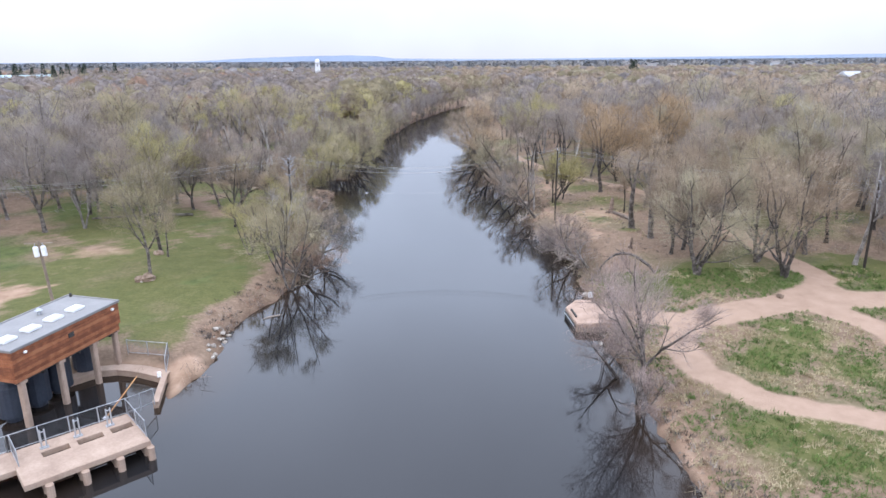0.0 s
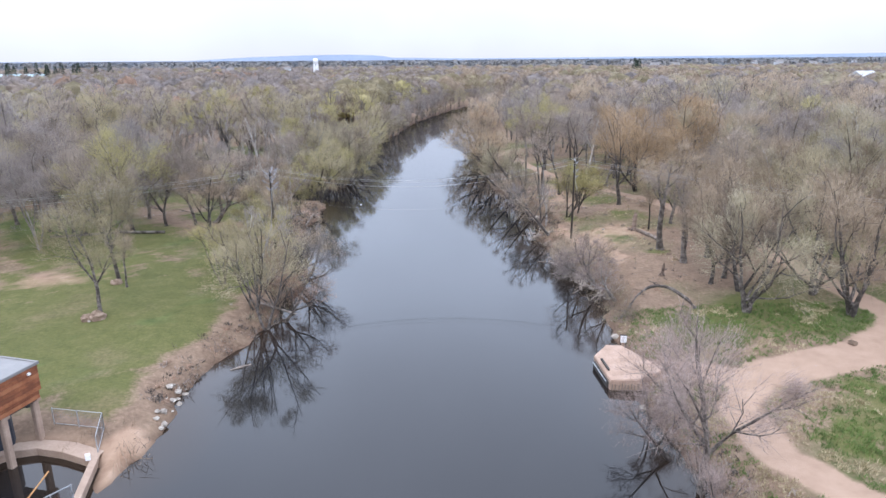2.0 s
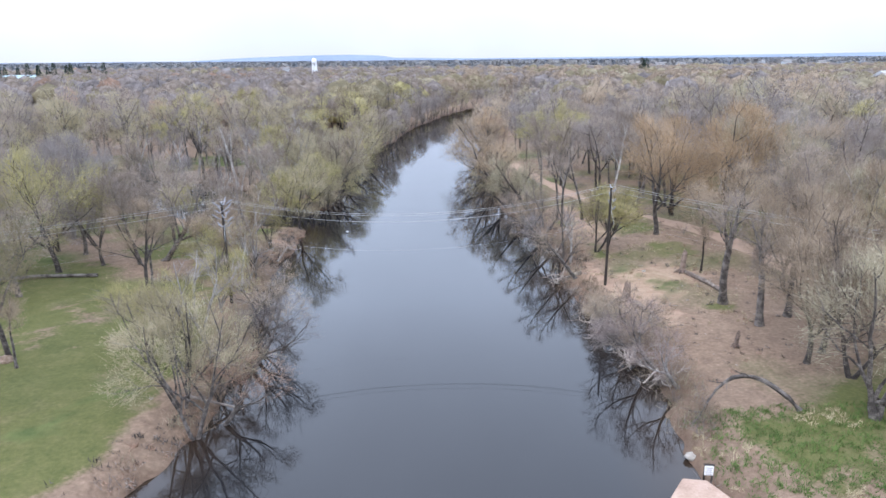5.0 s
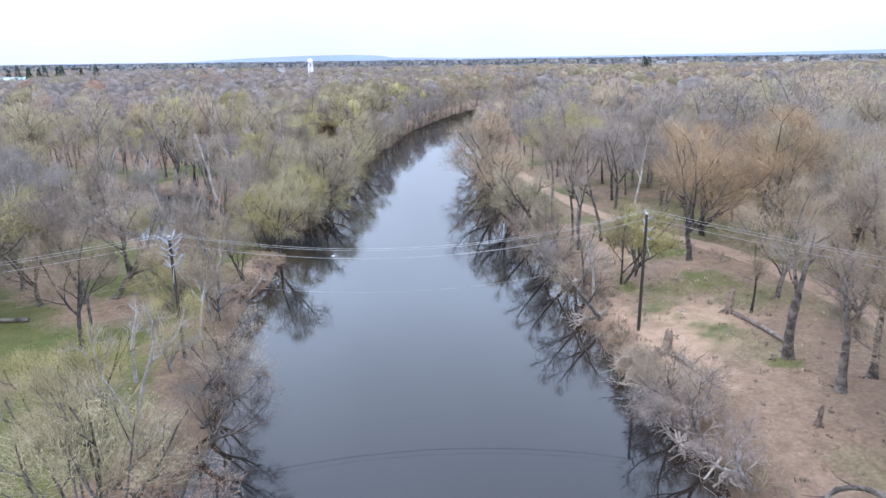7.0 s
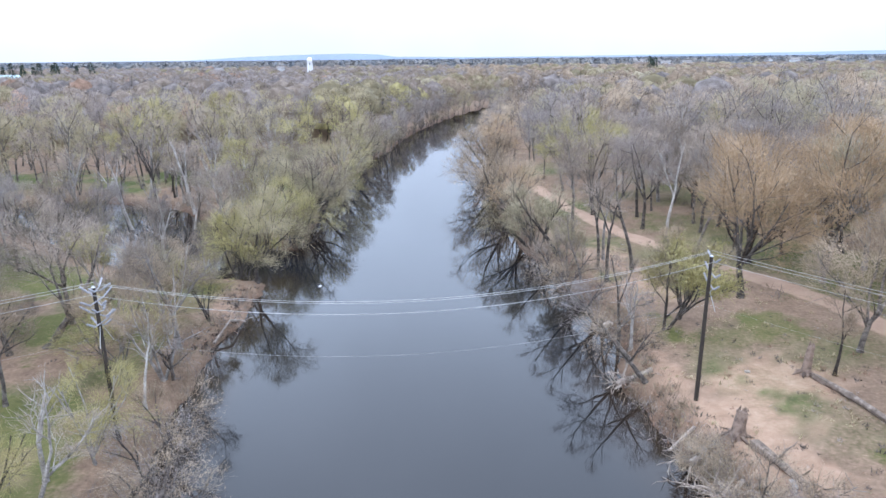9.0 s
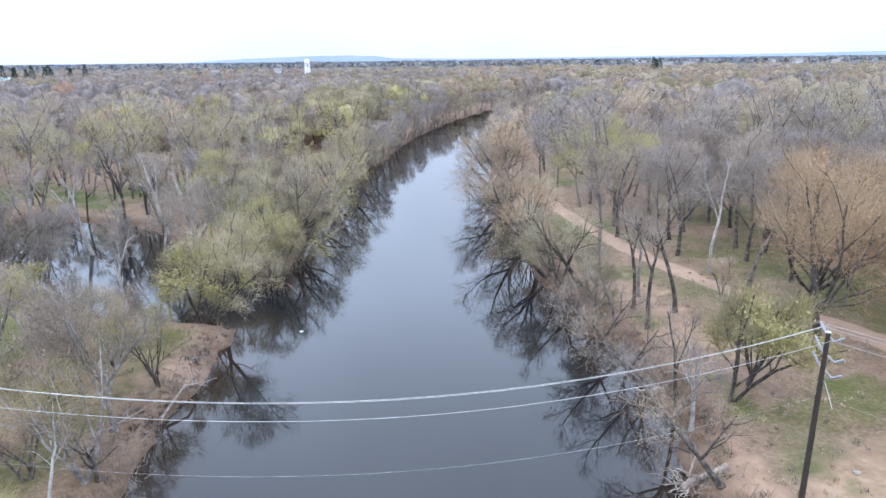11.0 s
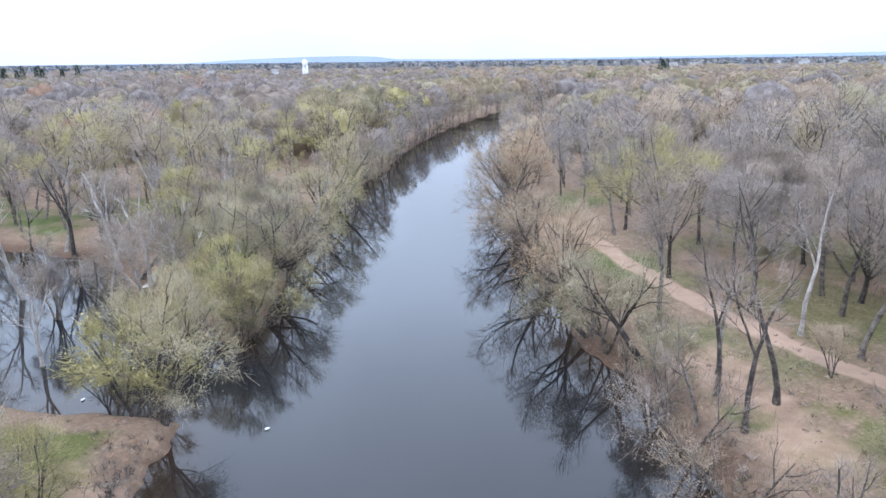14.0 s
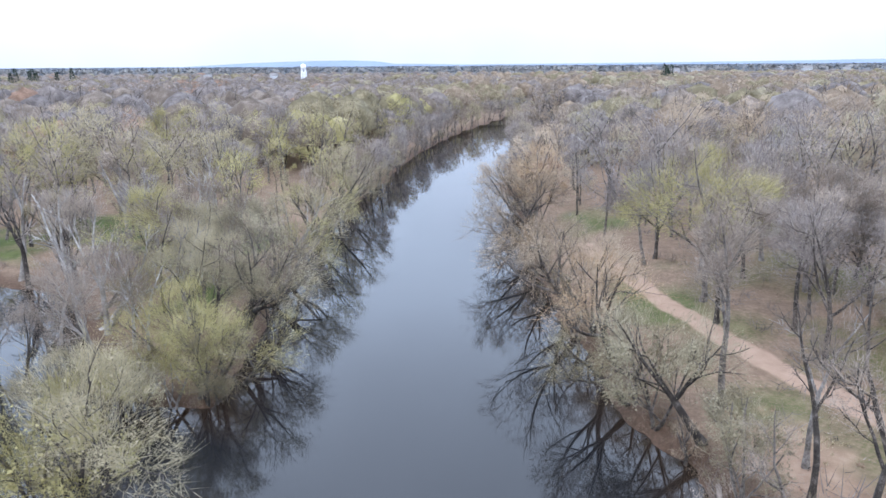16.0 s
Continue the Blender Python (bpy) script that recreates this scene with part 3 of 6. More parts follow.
    if buds:
        j = rng.integers(0, len(i), len(P) * buds)
        c = base[j] + way[j] * (ln[j] * rng.uniform(-0.3, 0.8, len(j)))[:, None]
        up = unit(out[j] + np.array([0, 0, 0.3]) + rng.normal(0, 0.35, (len(j), 3)))
        a = unit(np.cross(up, rng.normal(0, 1, up.shape)))
        b = np.cross(up, a)
        size = (bud * rng.uniform(0.5, 1.3, len(j)))[:, None]
        crown.tris(np.stack([c + a * size, c + (-0.5 * a + 0.8 * b) * size, c + (-0.6 * a - 0.7 * b) * size], 1), 1)
    return wood, crown


TREE_KINDS = {
    "tall": dict(height=15, spread=6.6, fork=0.28, thick=0.85),
    "broad": dict(height=14, spread=7.8, fork=0.20, leaders=4, limbs=14),
    "slim": dict(height=14, spread=4.4, fork=0.34, leaders=2, limbs=9, twigs=10, buds=3, thick=0.75),
    "multi": dict(height=13, spread=6.0, fork=0.22, stems=3, leaders=2, limbs=12, twigs=11),
    "small": dict(height=8, spread=4.0, fork=0.14, stems=2, leaders=3, limbs=12, branches=4, twigs=10, buds=7, bud=0.09),
    "leaning": dict(height=13, spread=7.0, fork=0.28, lean=(0.95, 0.0), leaders=3, limbs=12, sprigs=2, twigs=6, buds=5, thick=1.35, width=0.012),
    "hero": dict(height=13, spread=5.6, fork=0.24, leaders=5, limbs=20, branches=7, sprigs=3, twigs=9, width=0.010, buds=5, bud=0.05),
    "willow": dict(height=13, spread=8.0, fork=0.10, stems=2, leaders=3, limbs=15, branches=6, twigs=11, thick=1.6),
    "snag": dict(height=12, spread=4.4, fork=0.45, leaders=2, limbs=8, branches=4, sprigs=2, twigs=6, buds=1, bare=0.2, thick=1.45, lean=(0.14, 0.0)),
    "airy": dict(height=8, spread=4.6, fork=0.10, stems=3, leaders=2, limbs=12, branches=5, sprigs=2, twigs=12, buds=7, bud=0.05, width=0.010, droop=0.03),
    "sparse": dict(height=14, spread=4.0, fork=0.40, leaders=2, limbs=8, branches=4, sprigs=2, twigs=7, buds=0, bare=0.2, width=0.012, thick=0.7),
    "fallen": dict(height=9, spread=5.0, fork=0.3, leaders=4, limbs=16, branches=6, sprigs=3, twigs=6, buds=0, thick=1.2),
    "dead": dict(height=10, spread=3.4, fork=0.35, leaders=3, limbs=8, branches=4, sprigs=1, twigs=2, buds=0, bare=0.5),
}
TREE_MESHES = {}


def tree_mesh(kind, variant, colour, bark):
    key = (kind, variant)
    if key not in TREE_MESHES:
        TREE_MESHES[key] = tree_soups(hash_seed(kind) + variant * 17, **TREE_KINDS[kind])
    full = (kind, variant, colour, bark)
    if full not in TREE_MESHES:
        wood, crown = TREE_MESHES[key]
        twig = CROWN["grey"]
        TREE_MESHES[full] = (wood.mesh("trunk", [M_PALE if bark == "pale" else M_BARK, M_PALE if bark == "pale" else M_LIMB], True),
                             crown.mesh("crown", [twig if colour == "grey" else CROWN[colour], CROWN[colour]]))
    return TREE_MESHES[full]


def hash_seed(text):
    return sum(ord(c) * (k + 3) for k, c in enumerate(text))


COLOUR_WORDS = {"grey": "bare grey-brown", "tan": "tan budding", "olive": "olive-green budding", "yellow": "yellow-green budding", "gold": "golden-brown budding", "rust": "rusty-brown", "umber": "bare dark brown", "mauve": "bare mauve-grey", "straw": "pale straw-coloured", "rose": "pinkish budding"}
SHAPE_WORDS = {"tall": "tall tree", "broad": "broad spreading tree", "slim": "slender tree", "multi": "multi-stemmed tree", "small": "low young tree", "airy": "airy young tree", "snag": "thick-trunked half-dead tree", "willow": "wide low-forked tree",
               "leaning": "leaning tree", "hero": "wide-branched tree", "dead": "dead tree", "fallen": "fallen tree", "sparse": "gaunt slender tree"}
tree_rng = random.Random(11)


def plant(x, y, kind="tall", colour="grey", height=None, bark="dark", turn=None, variant=None, where="in the riverside wood", lean=0.0):
    variant = tree_rng.randrange(3) if variant is None else variant
    turn = tree_rng.uniform(0, 360) if turn is None else turn
    s = (height or TREE_KINDS[kind]["height"] * tree_rng.uniform(0.85, 1.1)) / TREE_KINDS[kind]["height"]
    wood, crown = tree_mesh(kind, variant, colour, bark)
    words = f"{COLOUR_WORDS[colour]} {SHAPE_WORDS[kind]} {'with pale bark ' if bark == 'pale' else ''}{where}".replace("budding airy", "airy")
    if bark == "pale":
        words = words.replace("budding ", "").replace(" spreading", "")
    t = thing("tree", pose(x, y, max(gz(x, y), -0.3), 0, lean, turn) @ Matrix.Diagonal((s, s, s, 1)), words, "tree", "riverside trees")
    for name, me in (("trunk", wood), ("crown", crown)):
        o = new(name, me)
        o.parent = t
    return t


# single trees that stand apart: place, kind, colour, height, bark, where
NAMED_TREES = [
    (-43.0, 99.4, "broad", "yellow", 15.0, "dark", "at the edge of the wood"),
    (-59.0, 226.0, "broad", "yellow", 16.0, "dark", "in the wood"),
    (-31.4, 67.6, "tall", "olive", 11.5, "dark", "on the mown grass"),
    (-34.2, 77.2, "tall", "olive", 13, "dark", "on the mown grass"),
    (-32.8, 75.8, "slim", "tan", 7.5, "dark", "on the mown grass"),
    (-29.5, 91.0, "tall", "tan", 12, "dark", "at the edge of the grass"),
    (-16.9, 68.9, "multi", "olive", 11.0, "dark", "at the water's edge"),
    (-15.9, 70.6, "leaning", "rust", 7.0, "dark", "at the water's edge"),
    (-18.4, 71.2, "airy", "olive", 10.0, "dark", "at the water's edge"),
    (-16.8, 73.6, "airy", "rust", 5.0, "dark", "at the water's edge"),
    (-16.4, 78.6, "leaning", "umber", 8.0, "dark", "at the water's edge"),
    (-16.9, 82.0, "leaning", "tan", 7.0, "dark", "at the water's edge"),
    (-18.9, 78.2, "sparse", "grey", 10.5, "pale", "on the bank"),
    (-20.7, 81.6, "sparse", "grey", 10.0, "pale", "on the bank"),
    (-23.4, 77.2, "airy", "yellow", 7.5, "dark", "on the bank"),
    (-18.6, 86.5, "leaning", "umber", 6.5, "dark", "at the water's edge"),
    (-19.4, 91.0, "leaning", "tan", 7.0, "dark", "at the water's edge"),
    (-23.2, 86.6, "dead", "grey", 7.5, "pale", "on the bank"),
    (-24.0, 83.0, "airy", "yellow", 6.5, "dark", "on the bank"),
    (-21.4, 88.6, "airy", "yellow", 7.0, "pale", "on the bank"),
    (-21.6, 95.5, "sparse", "tan", 8, "pale", "on the bank"),
    (-25.0, 99.4, "airy", "yellow", 7.8, "dark", "on the bank"),
    (-22.0, 99.6, "multi", "tan", 10.0, "pale", "on the bank"),
    (-22.8, 104.7, "tall", "grey", 12, "pale", "on the bank"),
    (-30.6, 94.6, "slim", "grey", 10, "dark", "at the edge of the wood"),
    (-35.4, 102.6, "tall", "grey", 13, "dark", "at the edge of the wood"),
    (-33.9, 109.0, "tall", "grey", 13.5, "dark", "at the edge of the wood"),
    (-33.4, 104.0, "leaning", "grey", 12, "dark", "at the edge of the wood"),
    (-27.0, 113.6, "airy", "straw", 6.5, "dark", "by the backwater"),
    (-35.5, 117.0, "small", "yellow", 8, "pale", "by the backwater"),
    (-21.5, 123.0, "broad", "olive", 11.5, "dark", "at the tip of the spit"),
    (-23.4, 125.6, "airy", "olive", 5.5, "dark", "at the tip of the spit"),
    (-26.2, 125.2, "airy", "yellow", 5.0, "dark", "at the tip of the spit"),
    (-24.8, 107.6, "multi", "tan", 9.5, "pale", "on the spit"),
    (-29.0, 111.8, "airy", "straw", 8.0, "pale", "on the spit"),
    (-27.2, 103.8, "airy", "tan", 8.0, "pale", "on the spit"),
    (-23.8, 123.8, "small", "yellow", 9.5, "dark", "at the tip of the spit"),
    (-21.4, 138.2, "broad", "yellow", 10, "dark", "beyond the backwater"),
    (-25.5, 140.0, "sparse", "olive", 11.5, "pale", "beyond the backwater"),
    (-23.0, 137.2, "airy", "yellow", 7.0, "pale", "on the island bank"),
    (-20.6, 137.6, "airy", "olive", 7.0, "dark", "on the island bank"),
    (-24.8, 136.2, "airy", "straw", 6.0, "dark", "on the island bank"),
    (-28.6, 136.8, "airy", "olive", 6.5, "dark", "on the island bank"),
    (-19.4, 141.0, "leaning", "yellow", 8.0, "dark", "on the island bank"),
    (-26.5, 137.8, "airy", "yellow", 6.0, "pale", "on the island bank"),
    (-30.0, 141.5, "tall", "grey", 13, "pale", "beyond the backwater"),
    (14.4, 44.6, "hero", "rose", 12.5, "dark", "at the water's edge"),
    (14.0, 47.8, "leaning", "rose", 6.0, "dark", "overhanging the water"),
    (13.4, 51.0, "airy", "rose", 4.5, "dark", "overhanging the water"),
    (14.0, 42.0, "airy", "rose", 5.0, "dark", "overhanging the water"),
    (-35.7, 133.0, "dead", "grey", 9, "pale", "in the backwater"),
    (-32.6, 136.7, "sparse", "grey", 10, "dark", "in the backwater"),
    (-27.9, 133.2, "airy", "olive", 7.5, "dark", "in the backwater"),
    (10.6, 133.6, "small", "straw", 9, "dark", "hanging over the river"),
    (9.9, 136.6, "leaning", "olive", 9, "dark", "hanging over the river"),
    (16.4, 78.2, "leaning", "rose", 7.5, "dark", "overhanging the water"),
    (16.2, 82.6, "leaning", "tan", 6.5, "dark", "overhanging the water"),
    (17.0, 74.4, "leaning", "rose", 6.0, "pale", "overhanging the water"),
    (14.0, 98.8, "leaning", "tan", 7.0, "dark", "at the water's edge"),
    (14.0, 102.8, "leaning", "umber", 8.5, "dark", "at the water's edge"),
    (13.6, 111.0, "leaning", "tan", 8.5, "dark", "at the water's edge"),
    (13.0, 116.2, "leaning", "grey", 9.0, "dark", "at the water's edge"),
    (30.3, 85.5, "snag", "tan", 10.0, "dark", "on bare sandy ground"),
    (27.1, 67.9, "willow", "straw", 12, "dark", "on the grass beside the track"),
    (28.8, 73.4, "multi", "grey", 12, "dark", "on the grass beside the track"),
    (35.5, 72.6, "willow", "tan", 13, "dark", "beside the track"),
    (35.9, 66.8, "willow", "tan", 13.5, "dark", "beside the track"),
    (25.9, 88.8, "snag", "grey", 12.5, "dark", "on bare sandy ground"),
    (26.9, 83.5, "snag", "grey", 10.7, "dark", "on bare sandy ground"),
    (27.2, 98.0, "slim", "tan", 8, "dark", "on bare sandy ground"),
    (27.2, 84.6, "slim", "grey", 8, "dark", "on bare sandy ground"),
    (27.0, 76.0, "broad", "tan", 11, "dark", "on the grass"),
    (29.0, 77.7, "broad", "tan", 12.5, "dark", "on the grass"),
    (13.9, 106.5, "sparse", "grey", 10.5, "dark", "at the water's edge"),
    (18.0, 107.4, "small", "yellow", 10.0, "dark", "on the bank"),
    (19.8, 109.2, "airy", "olive", 9.5, "dark", "on the bank"),
    (27.3, 113.8, "broad", "gold", 16.5, "dark", "beside the track"),
    (33.0, 125.0, "willow", "gold", 16, "dark", "in the wood"),
    (39.0, 121.0, "broad", "gold", 17.5, "dark", "in the wood"),
    (45.0, 128.0, "broad", "gold", 17, "dark", "in the wood"),
    (14.6, 105.2, "dead", "grey", 7.5, "pale", "at the water's edge"),
    (16.1, 124.6, "sparse", "grey", 13, "dark", "between river and track"),
    (16.0, 119.9, "sparse", "grey", 13.5, "dark", "between river and track"),
    (19.4, 122.9, "sparse", "grey", 14.5, "dark", "between river and track"),
    (12.6, 124.6, "small", "straw", 7.5, "dark", "rooted in the river bank"),
    (13.6, 121.4, "sparse", "grey", 9, "dark", "rooted in the river bank"),
    (15.0, 134.0, "slim", "grey", 16, "dark", "between river and track"),
    (29.0, 129.6, "sparse", "grey", 14.5, "dark", "beside the track"),
    (26.6, 133.8, "sparse", "grey", 14.5, "pale", "beside the track"),
    (32.5, 138.1, "tall", "grey", 14, "dark", "in the wood"),
    (24.8, 126.2, "small", "tan", 4.5, "dark", "beside the track"),
    (17.4, 127.6, "sparse", "grey", 12, "pale", "between river and track"),
    (32.0, 83.0, "broad", "tan", 12.5, "dark", "beside the track"),
    (33.4, 92.5, "broad", "tan", 12, "dark", "beside the track"),
    (31.5, 102.0, "broad", "tan", 12, "dark", "beside the track"),
    (42.4, 75.0, "broad", "tan", 13.5, "dark", "beside the track"),
    (43.0, 84.5, "broad", "olive", 13.5, "dark", "beside the track"),
    (42.5, 94.5, "broad", "tan", 14, "dark", "beside the track"),
    (42.0, 104.0, "broad", "grey", 14, "dark", "beside the track"),
    (21.6, 154.4, "tall", "yellow", 17.5, "dark", "beside the track"),
    (20.8, 149.0, "tall", "grey", 14, "dark", "beside the track"),
]
for x, y, kind, colour, h, bark, where in NAMED_TREES:
    plant(x, y, kind, colour, h, bark, where=where, turn=(180 if x > 0 else 0) if kind == "leaning" else None, variant=None)

for x, y, turn, h, colour in ((18.4, 86.2, -113, 7.0, "tan"), (16.6, 84.2, -150, 5.0, "mauve"), (15.8, 90.6, -128, 4.5, "tan")):
    plant(x, y, "fallen", colour, h, "pale", turn=turn, lean=80, where="sprawled down the river bank")


def in_clearing(x, y):
    if -50 < x < -19 and 40 < y < 92 and x > -50 + 0.18 * (y - 40):
        return True
    if x > 0 and y < 66:
        return True
    if 13 < x < 36 and 66 <= y < 112:
        return True
    if x > 0 and 110 < y < 172 and x < np.interp(y, [110, 121, 128, 137, 147, 158, 172], [36, 34, 29, 25.5, 22.5, 20, 18.5]) and x > np.interp(y, [110, 130, 172], [15.5, 14.5, 11.5]):
        return True
    if -46 < x < -22 and 110 < y < 137:
        return True
    if -50 < x < -20 and 92 <= y < 100:
        return True
    if x < -30 and y < 88 and x > -62:
        return True
    return False


wood_rng = random.Random(5)
SPOTS = []
gy = 30.0
while gy < 345:
    gx = -230.0
    while gx < 250:
        x, y = gx + wood_rng.uniform(-3.2, 3.2), gy + wood_rng.uniform(-3.2, 3.2)
        step = 6.2 if y < 200 else 7.6
        gx += step
        if abs(x) > 0.80 * (y + 6) + 14 or in_clearing(x, y):
            continue
        SPOTS.append((x, y))
    gy += 6.0 if gy < 200 else 7.4
sx, sy = np.array([p[0] for p in SPOTS]), np.array([p[1] for p in SPOTS])
s_shore, s_road = shore(sx, sy), np.min([seg_dist(sx, sy, pts) - w for pts, w in ROADS], axis=0)
s_named = np.min([np.hypot(sx - t[0], sy - t[1]) for t in NAMED_TREES], axis=0)
s_cam = np.hypot(sx + 1, np.maximum(sy - 95, 0)) + np.where(sy < 40, 20, 0)


def wood_colour(x, y, d, r):
    n = float(wobble(x, y, 26.0 if y < 330 else 60.0, 3.3)) + r.uniform(-0.3, 0.3)
    if y > 150 and x < 0 and d < 45 and n > -0.35:
        return r.choice(["olive", "olive", "yellow", "olive", "grey"])
    if y > 215:
        if x < 0:
            return r.choice(["umber", "mauve", "rust", "mauve"]) if n < -0.45 else r.choice(["grey", "mauve"]) if n < 0.35 else r.choice(["olive", "olive", "straw", "grey"])
        return r.choice(["umber", "mauve", "mauve"]) if n < -0.5 else r.choice(["tan", "grey", "tan"]) if n < 0.25 else r.choice(["olive", "straw", "olive"])
    if x < 0:
        if d < 9 and y > 120:
            return r.choice(["olive", "olive", "yellow", "straw", "grey"])
        if d < 30 and n > 0.1 and y > 120:
            return r.choice(["olive", "grey", "grey", "straw", "mauve"])
        return r.choice(["umber", "rust", "mauve", "mauve"]) if n < -0.7 else (r.choice(["grey", "mauve", "mauve", "grey", "umber"]) if n < 0.75 else (r.choice(["olive", "mauve", "grey"]) if n < 1.25 else "yellow"))
    if d < 8 and y > 120:
        return r.choice(["tan", "straw", "olive", "olive"]) if y < 142 or y > 200 else r.choice(["rust", "tan", "gold", "tan"])
    if n > 0.75:
        return r.choice(["olive", "yellow", "gold"])
    return r.choice(["tan", "straw"]) if n > 0.15 else (r.choice(["grey", "mauve"]) if n > -0.6 else r.choice(["umber", "grey"]))


near_count = 0
MID = []
for i in np.argsort(s_cam):
    x, y, d = sx[i], sy[i], s_shore[i]
    flooded = x < -24 and 124 < y < 172 and d > -7 and wood_rng.random() < (0.0 if x > -46 else 0.25)
    if (d < (2.0 if x < 0 and y > 240 else 0.4) and not flooded) or s_road[i] < 2.2 or s_named[i] < 3.4:
        continue
    if d < 14 and 136 < y < 205 and wood_rng.random() < (0.6 if x < 0 else 0.3):
        continue
    colour = "umber" if d > 6 and wood_rng.random() < 0.16 else wood_colour(x, y, d, wood_rng)
    if near_count < 165:
        near_count += 1
        kind = wood_rng.choice(["tall", "tall", "broad", "multi", "slim"]) if d > 4 and s_road[i] > 6 else wood_rng.choice(["tall", "slim", "sparse"]) if d > 4 else wood_rng.choice(["leaning", "multi", "leaning", "broad"])
        turn = None
        if kind == "leaning":
            turn = (0 if x < 0 else 180) + wood_rng.uniform(-40, 40)
        h = wood_rng.uniform(10.5, 16.5) if d > 4 else wood_rng.uniform(9, 13)
        plant(x, y, kind, colour, h, "pale" if wood_rng.random() < 0.24 else "dark", turn=turn)
    else:
        MID.append((x, y, colour, float(d)))


# ---------- woods further off ----------
def simple_tree(rng, height, spread, twigs, width, length, arms=8):
    """Wood tubes and clumped twig triangles of a tree seen from afar."""
    wood = Soup()
    tp, tr = grow(rng, (0, 0, -0.4), (rng.normal(0, 0.1), rng.normal(0, 0.1), 1), height * 0.74, 0.24, 0.05, 4, 0.08, 0.04)
    wood.tube(tp, tr, 4, cap=False)
    centres = []
    for k in range(arms):
        p, d = along(tp, 0.36 + 0.63 * (k + rng.uniform(0, 0.8)) / arms)
        lp, lr = grow(rng, p, side_way(rng, d, rng.uniform(0.8, 1.1) - 0.5 * k / arms, k * 2.4 + rng.uniform(-0.5, 0.5)), spread * rng.uniform(0.65, 1.0), 0.09, 0.03, 3, 0.16, 0.13)
        wood.tube(lp, lr, 3, cap=False)
        for f in (0.55, 0.8, 1.0):
            centres.append(tuple(along(lp, f)[0] + Vector(rng.normal(0, 0.10 * spread, 3))))
    centres.append(tuple(tp[-1] + Vector((0, 0, 0.6))))
    centres = np.array(centres)
    c = centres[np.arange(twigs) % len(centres)]
    base = c + rng.normal(0, spread * 0.125, (twigs, 3)) * np.array([1, 1, 0.8])
    mid_c = np.array([0, 0, np.percentile(base[:, 2], 40)])
    span = np.percentile(np.abs(base - mid_c), 85, axis=0) * np.array([1.25, 1.25, 1.1])
    q = (base - mid_c) / span
    r = np.linalg.norm(q, axis=1, keepdims=True) + 1e-6
    base = mid_c + span * q / r * np.where(r > 1, r ** 0.2, r ** 0.6)
    way = rng.normal(0, 0.8, (twigs, 3)) + 0.35 * q / r + np.array([0, 0, 0.25])
    way /= np.linalg.norm(way, axis=1, keepdims=True)
    ln = rng.uniform(0.6, 1.4, twigs) * length
    tw = twig_tris(rng, base - way * ln[:, None] * 0.4, way, ln, np.full(twigs, width), unit(q / r + np.array([0, 0, 0.3]) + rng.normal(0, 0.15, q.shape)))
    return np.concatenate(wood.v), np.array(wood.f), tw


def crown_mass(rng, height, spread, rings=5, around=10):
    """An uneven, open-bottomed mass of fine twigs, too far off to tell one from another."""
    v = []
    lump = rng.uniform(0.72, 1.12, (rings + 1, around))
    for k in range(rings + 1):
        f = k / rings
        r = spread * 0.82 * math.sin(math.pi * (0.5 - 0.5 * f) ** 0.8) ** 0.8 if f < 1 else 0.02
        for j in range(around):
            a = 6.2832 * (j + 0.5 * (k % 2)) / around
            m = lump[k, j]
            v.append((r * m * math.cos(a), r * m * math.sin(a), height * (0.42 + 0.46 * f ** 0.8) * (0.9 + 0.1 * m)))
    q = [(k * around + j, k * around + (j + 1) % around, (k + 1) * around + (j + 1) % around, (k + 1) * around + j) for k in range(rings) for j in range(around)]
    return np.array(v), np.array(q)


class Stuff:
    """Many transformed copies joined into one mesh of triangles and quads."""

    def __init__(self):
        self.v, self.q, self.t, self.tm, self.n = [], [], [], [], 0
        self.c, self.cm = [], []

    def put(self, proto, x, y, z, s, turn, mat, mass=None):
        wv, wf, tw = proto
        c, si = math.cos(turn), math.sin(turn)
        R = np.array([[c, -si, 0], [si, c, 0], [0, 0, 1]]) * s
        o = np.array([x, y, z])
        if len(wv):
            self.v.append(wv @ R.T + o)
            self.q.append(wf + self.n)
            self.n += len(wv)
        if mass:
            self.v.append(mass[0] @ R.T + o)
            self.c.append(mass[1] + self.n)
            self.cm.extend([mat] * len(mass[1]))
            self.n += len(mass[0])
        p = tw.reshape(-1, 3) @ R.T + o
        self.v.append(p)
        self.t.append(np.arange(len(p)).reshape(-1, 3) + self.n)
        self.tm.extend([mat] * (len(p) // 3))
        self.n += len(p)

    def mesh(self, name, mats):
        faces = [f for q in self.q for f in q.tolist()]
        nq = len(faces)
        faces += [f for c in self.c for f in c.tolist()]
        faces += [f for t in self.t for f in t.tolist()]
        me = bpy.data.meshes.new(name)
        me.from_pydata(np.concatenate(self.v).tolist(), [], faces)
        for m in mats:
            me.materials.append(m)
        me.polygons.foreach_set("material_index", [0] * nq + self.cm + self.tm)
        me.polygons.foreach_set("use_smooth", [True] * (nq + len(self.cm)) + [False] * len(self.tm))
        return me


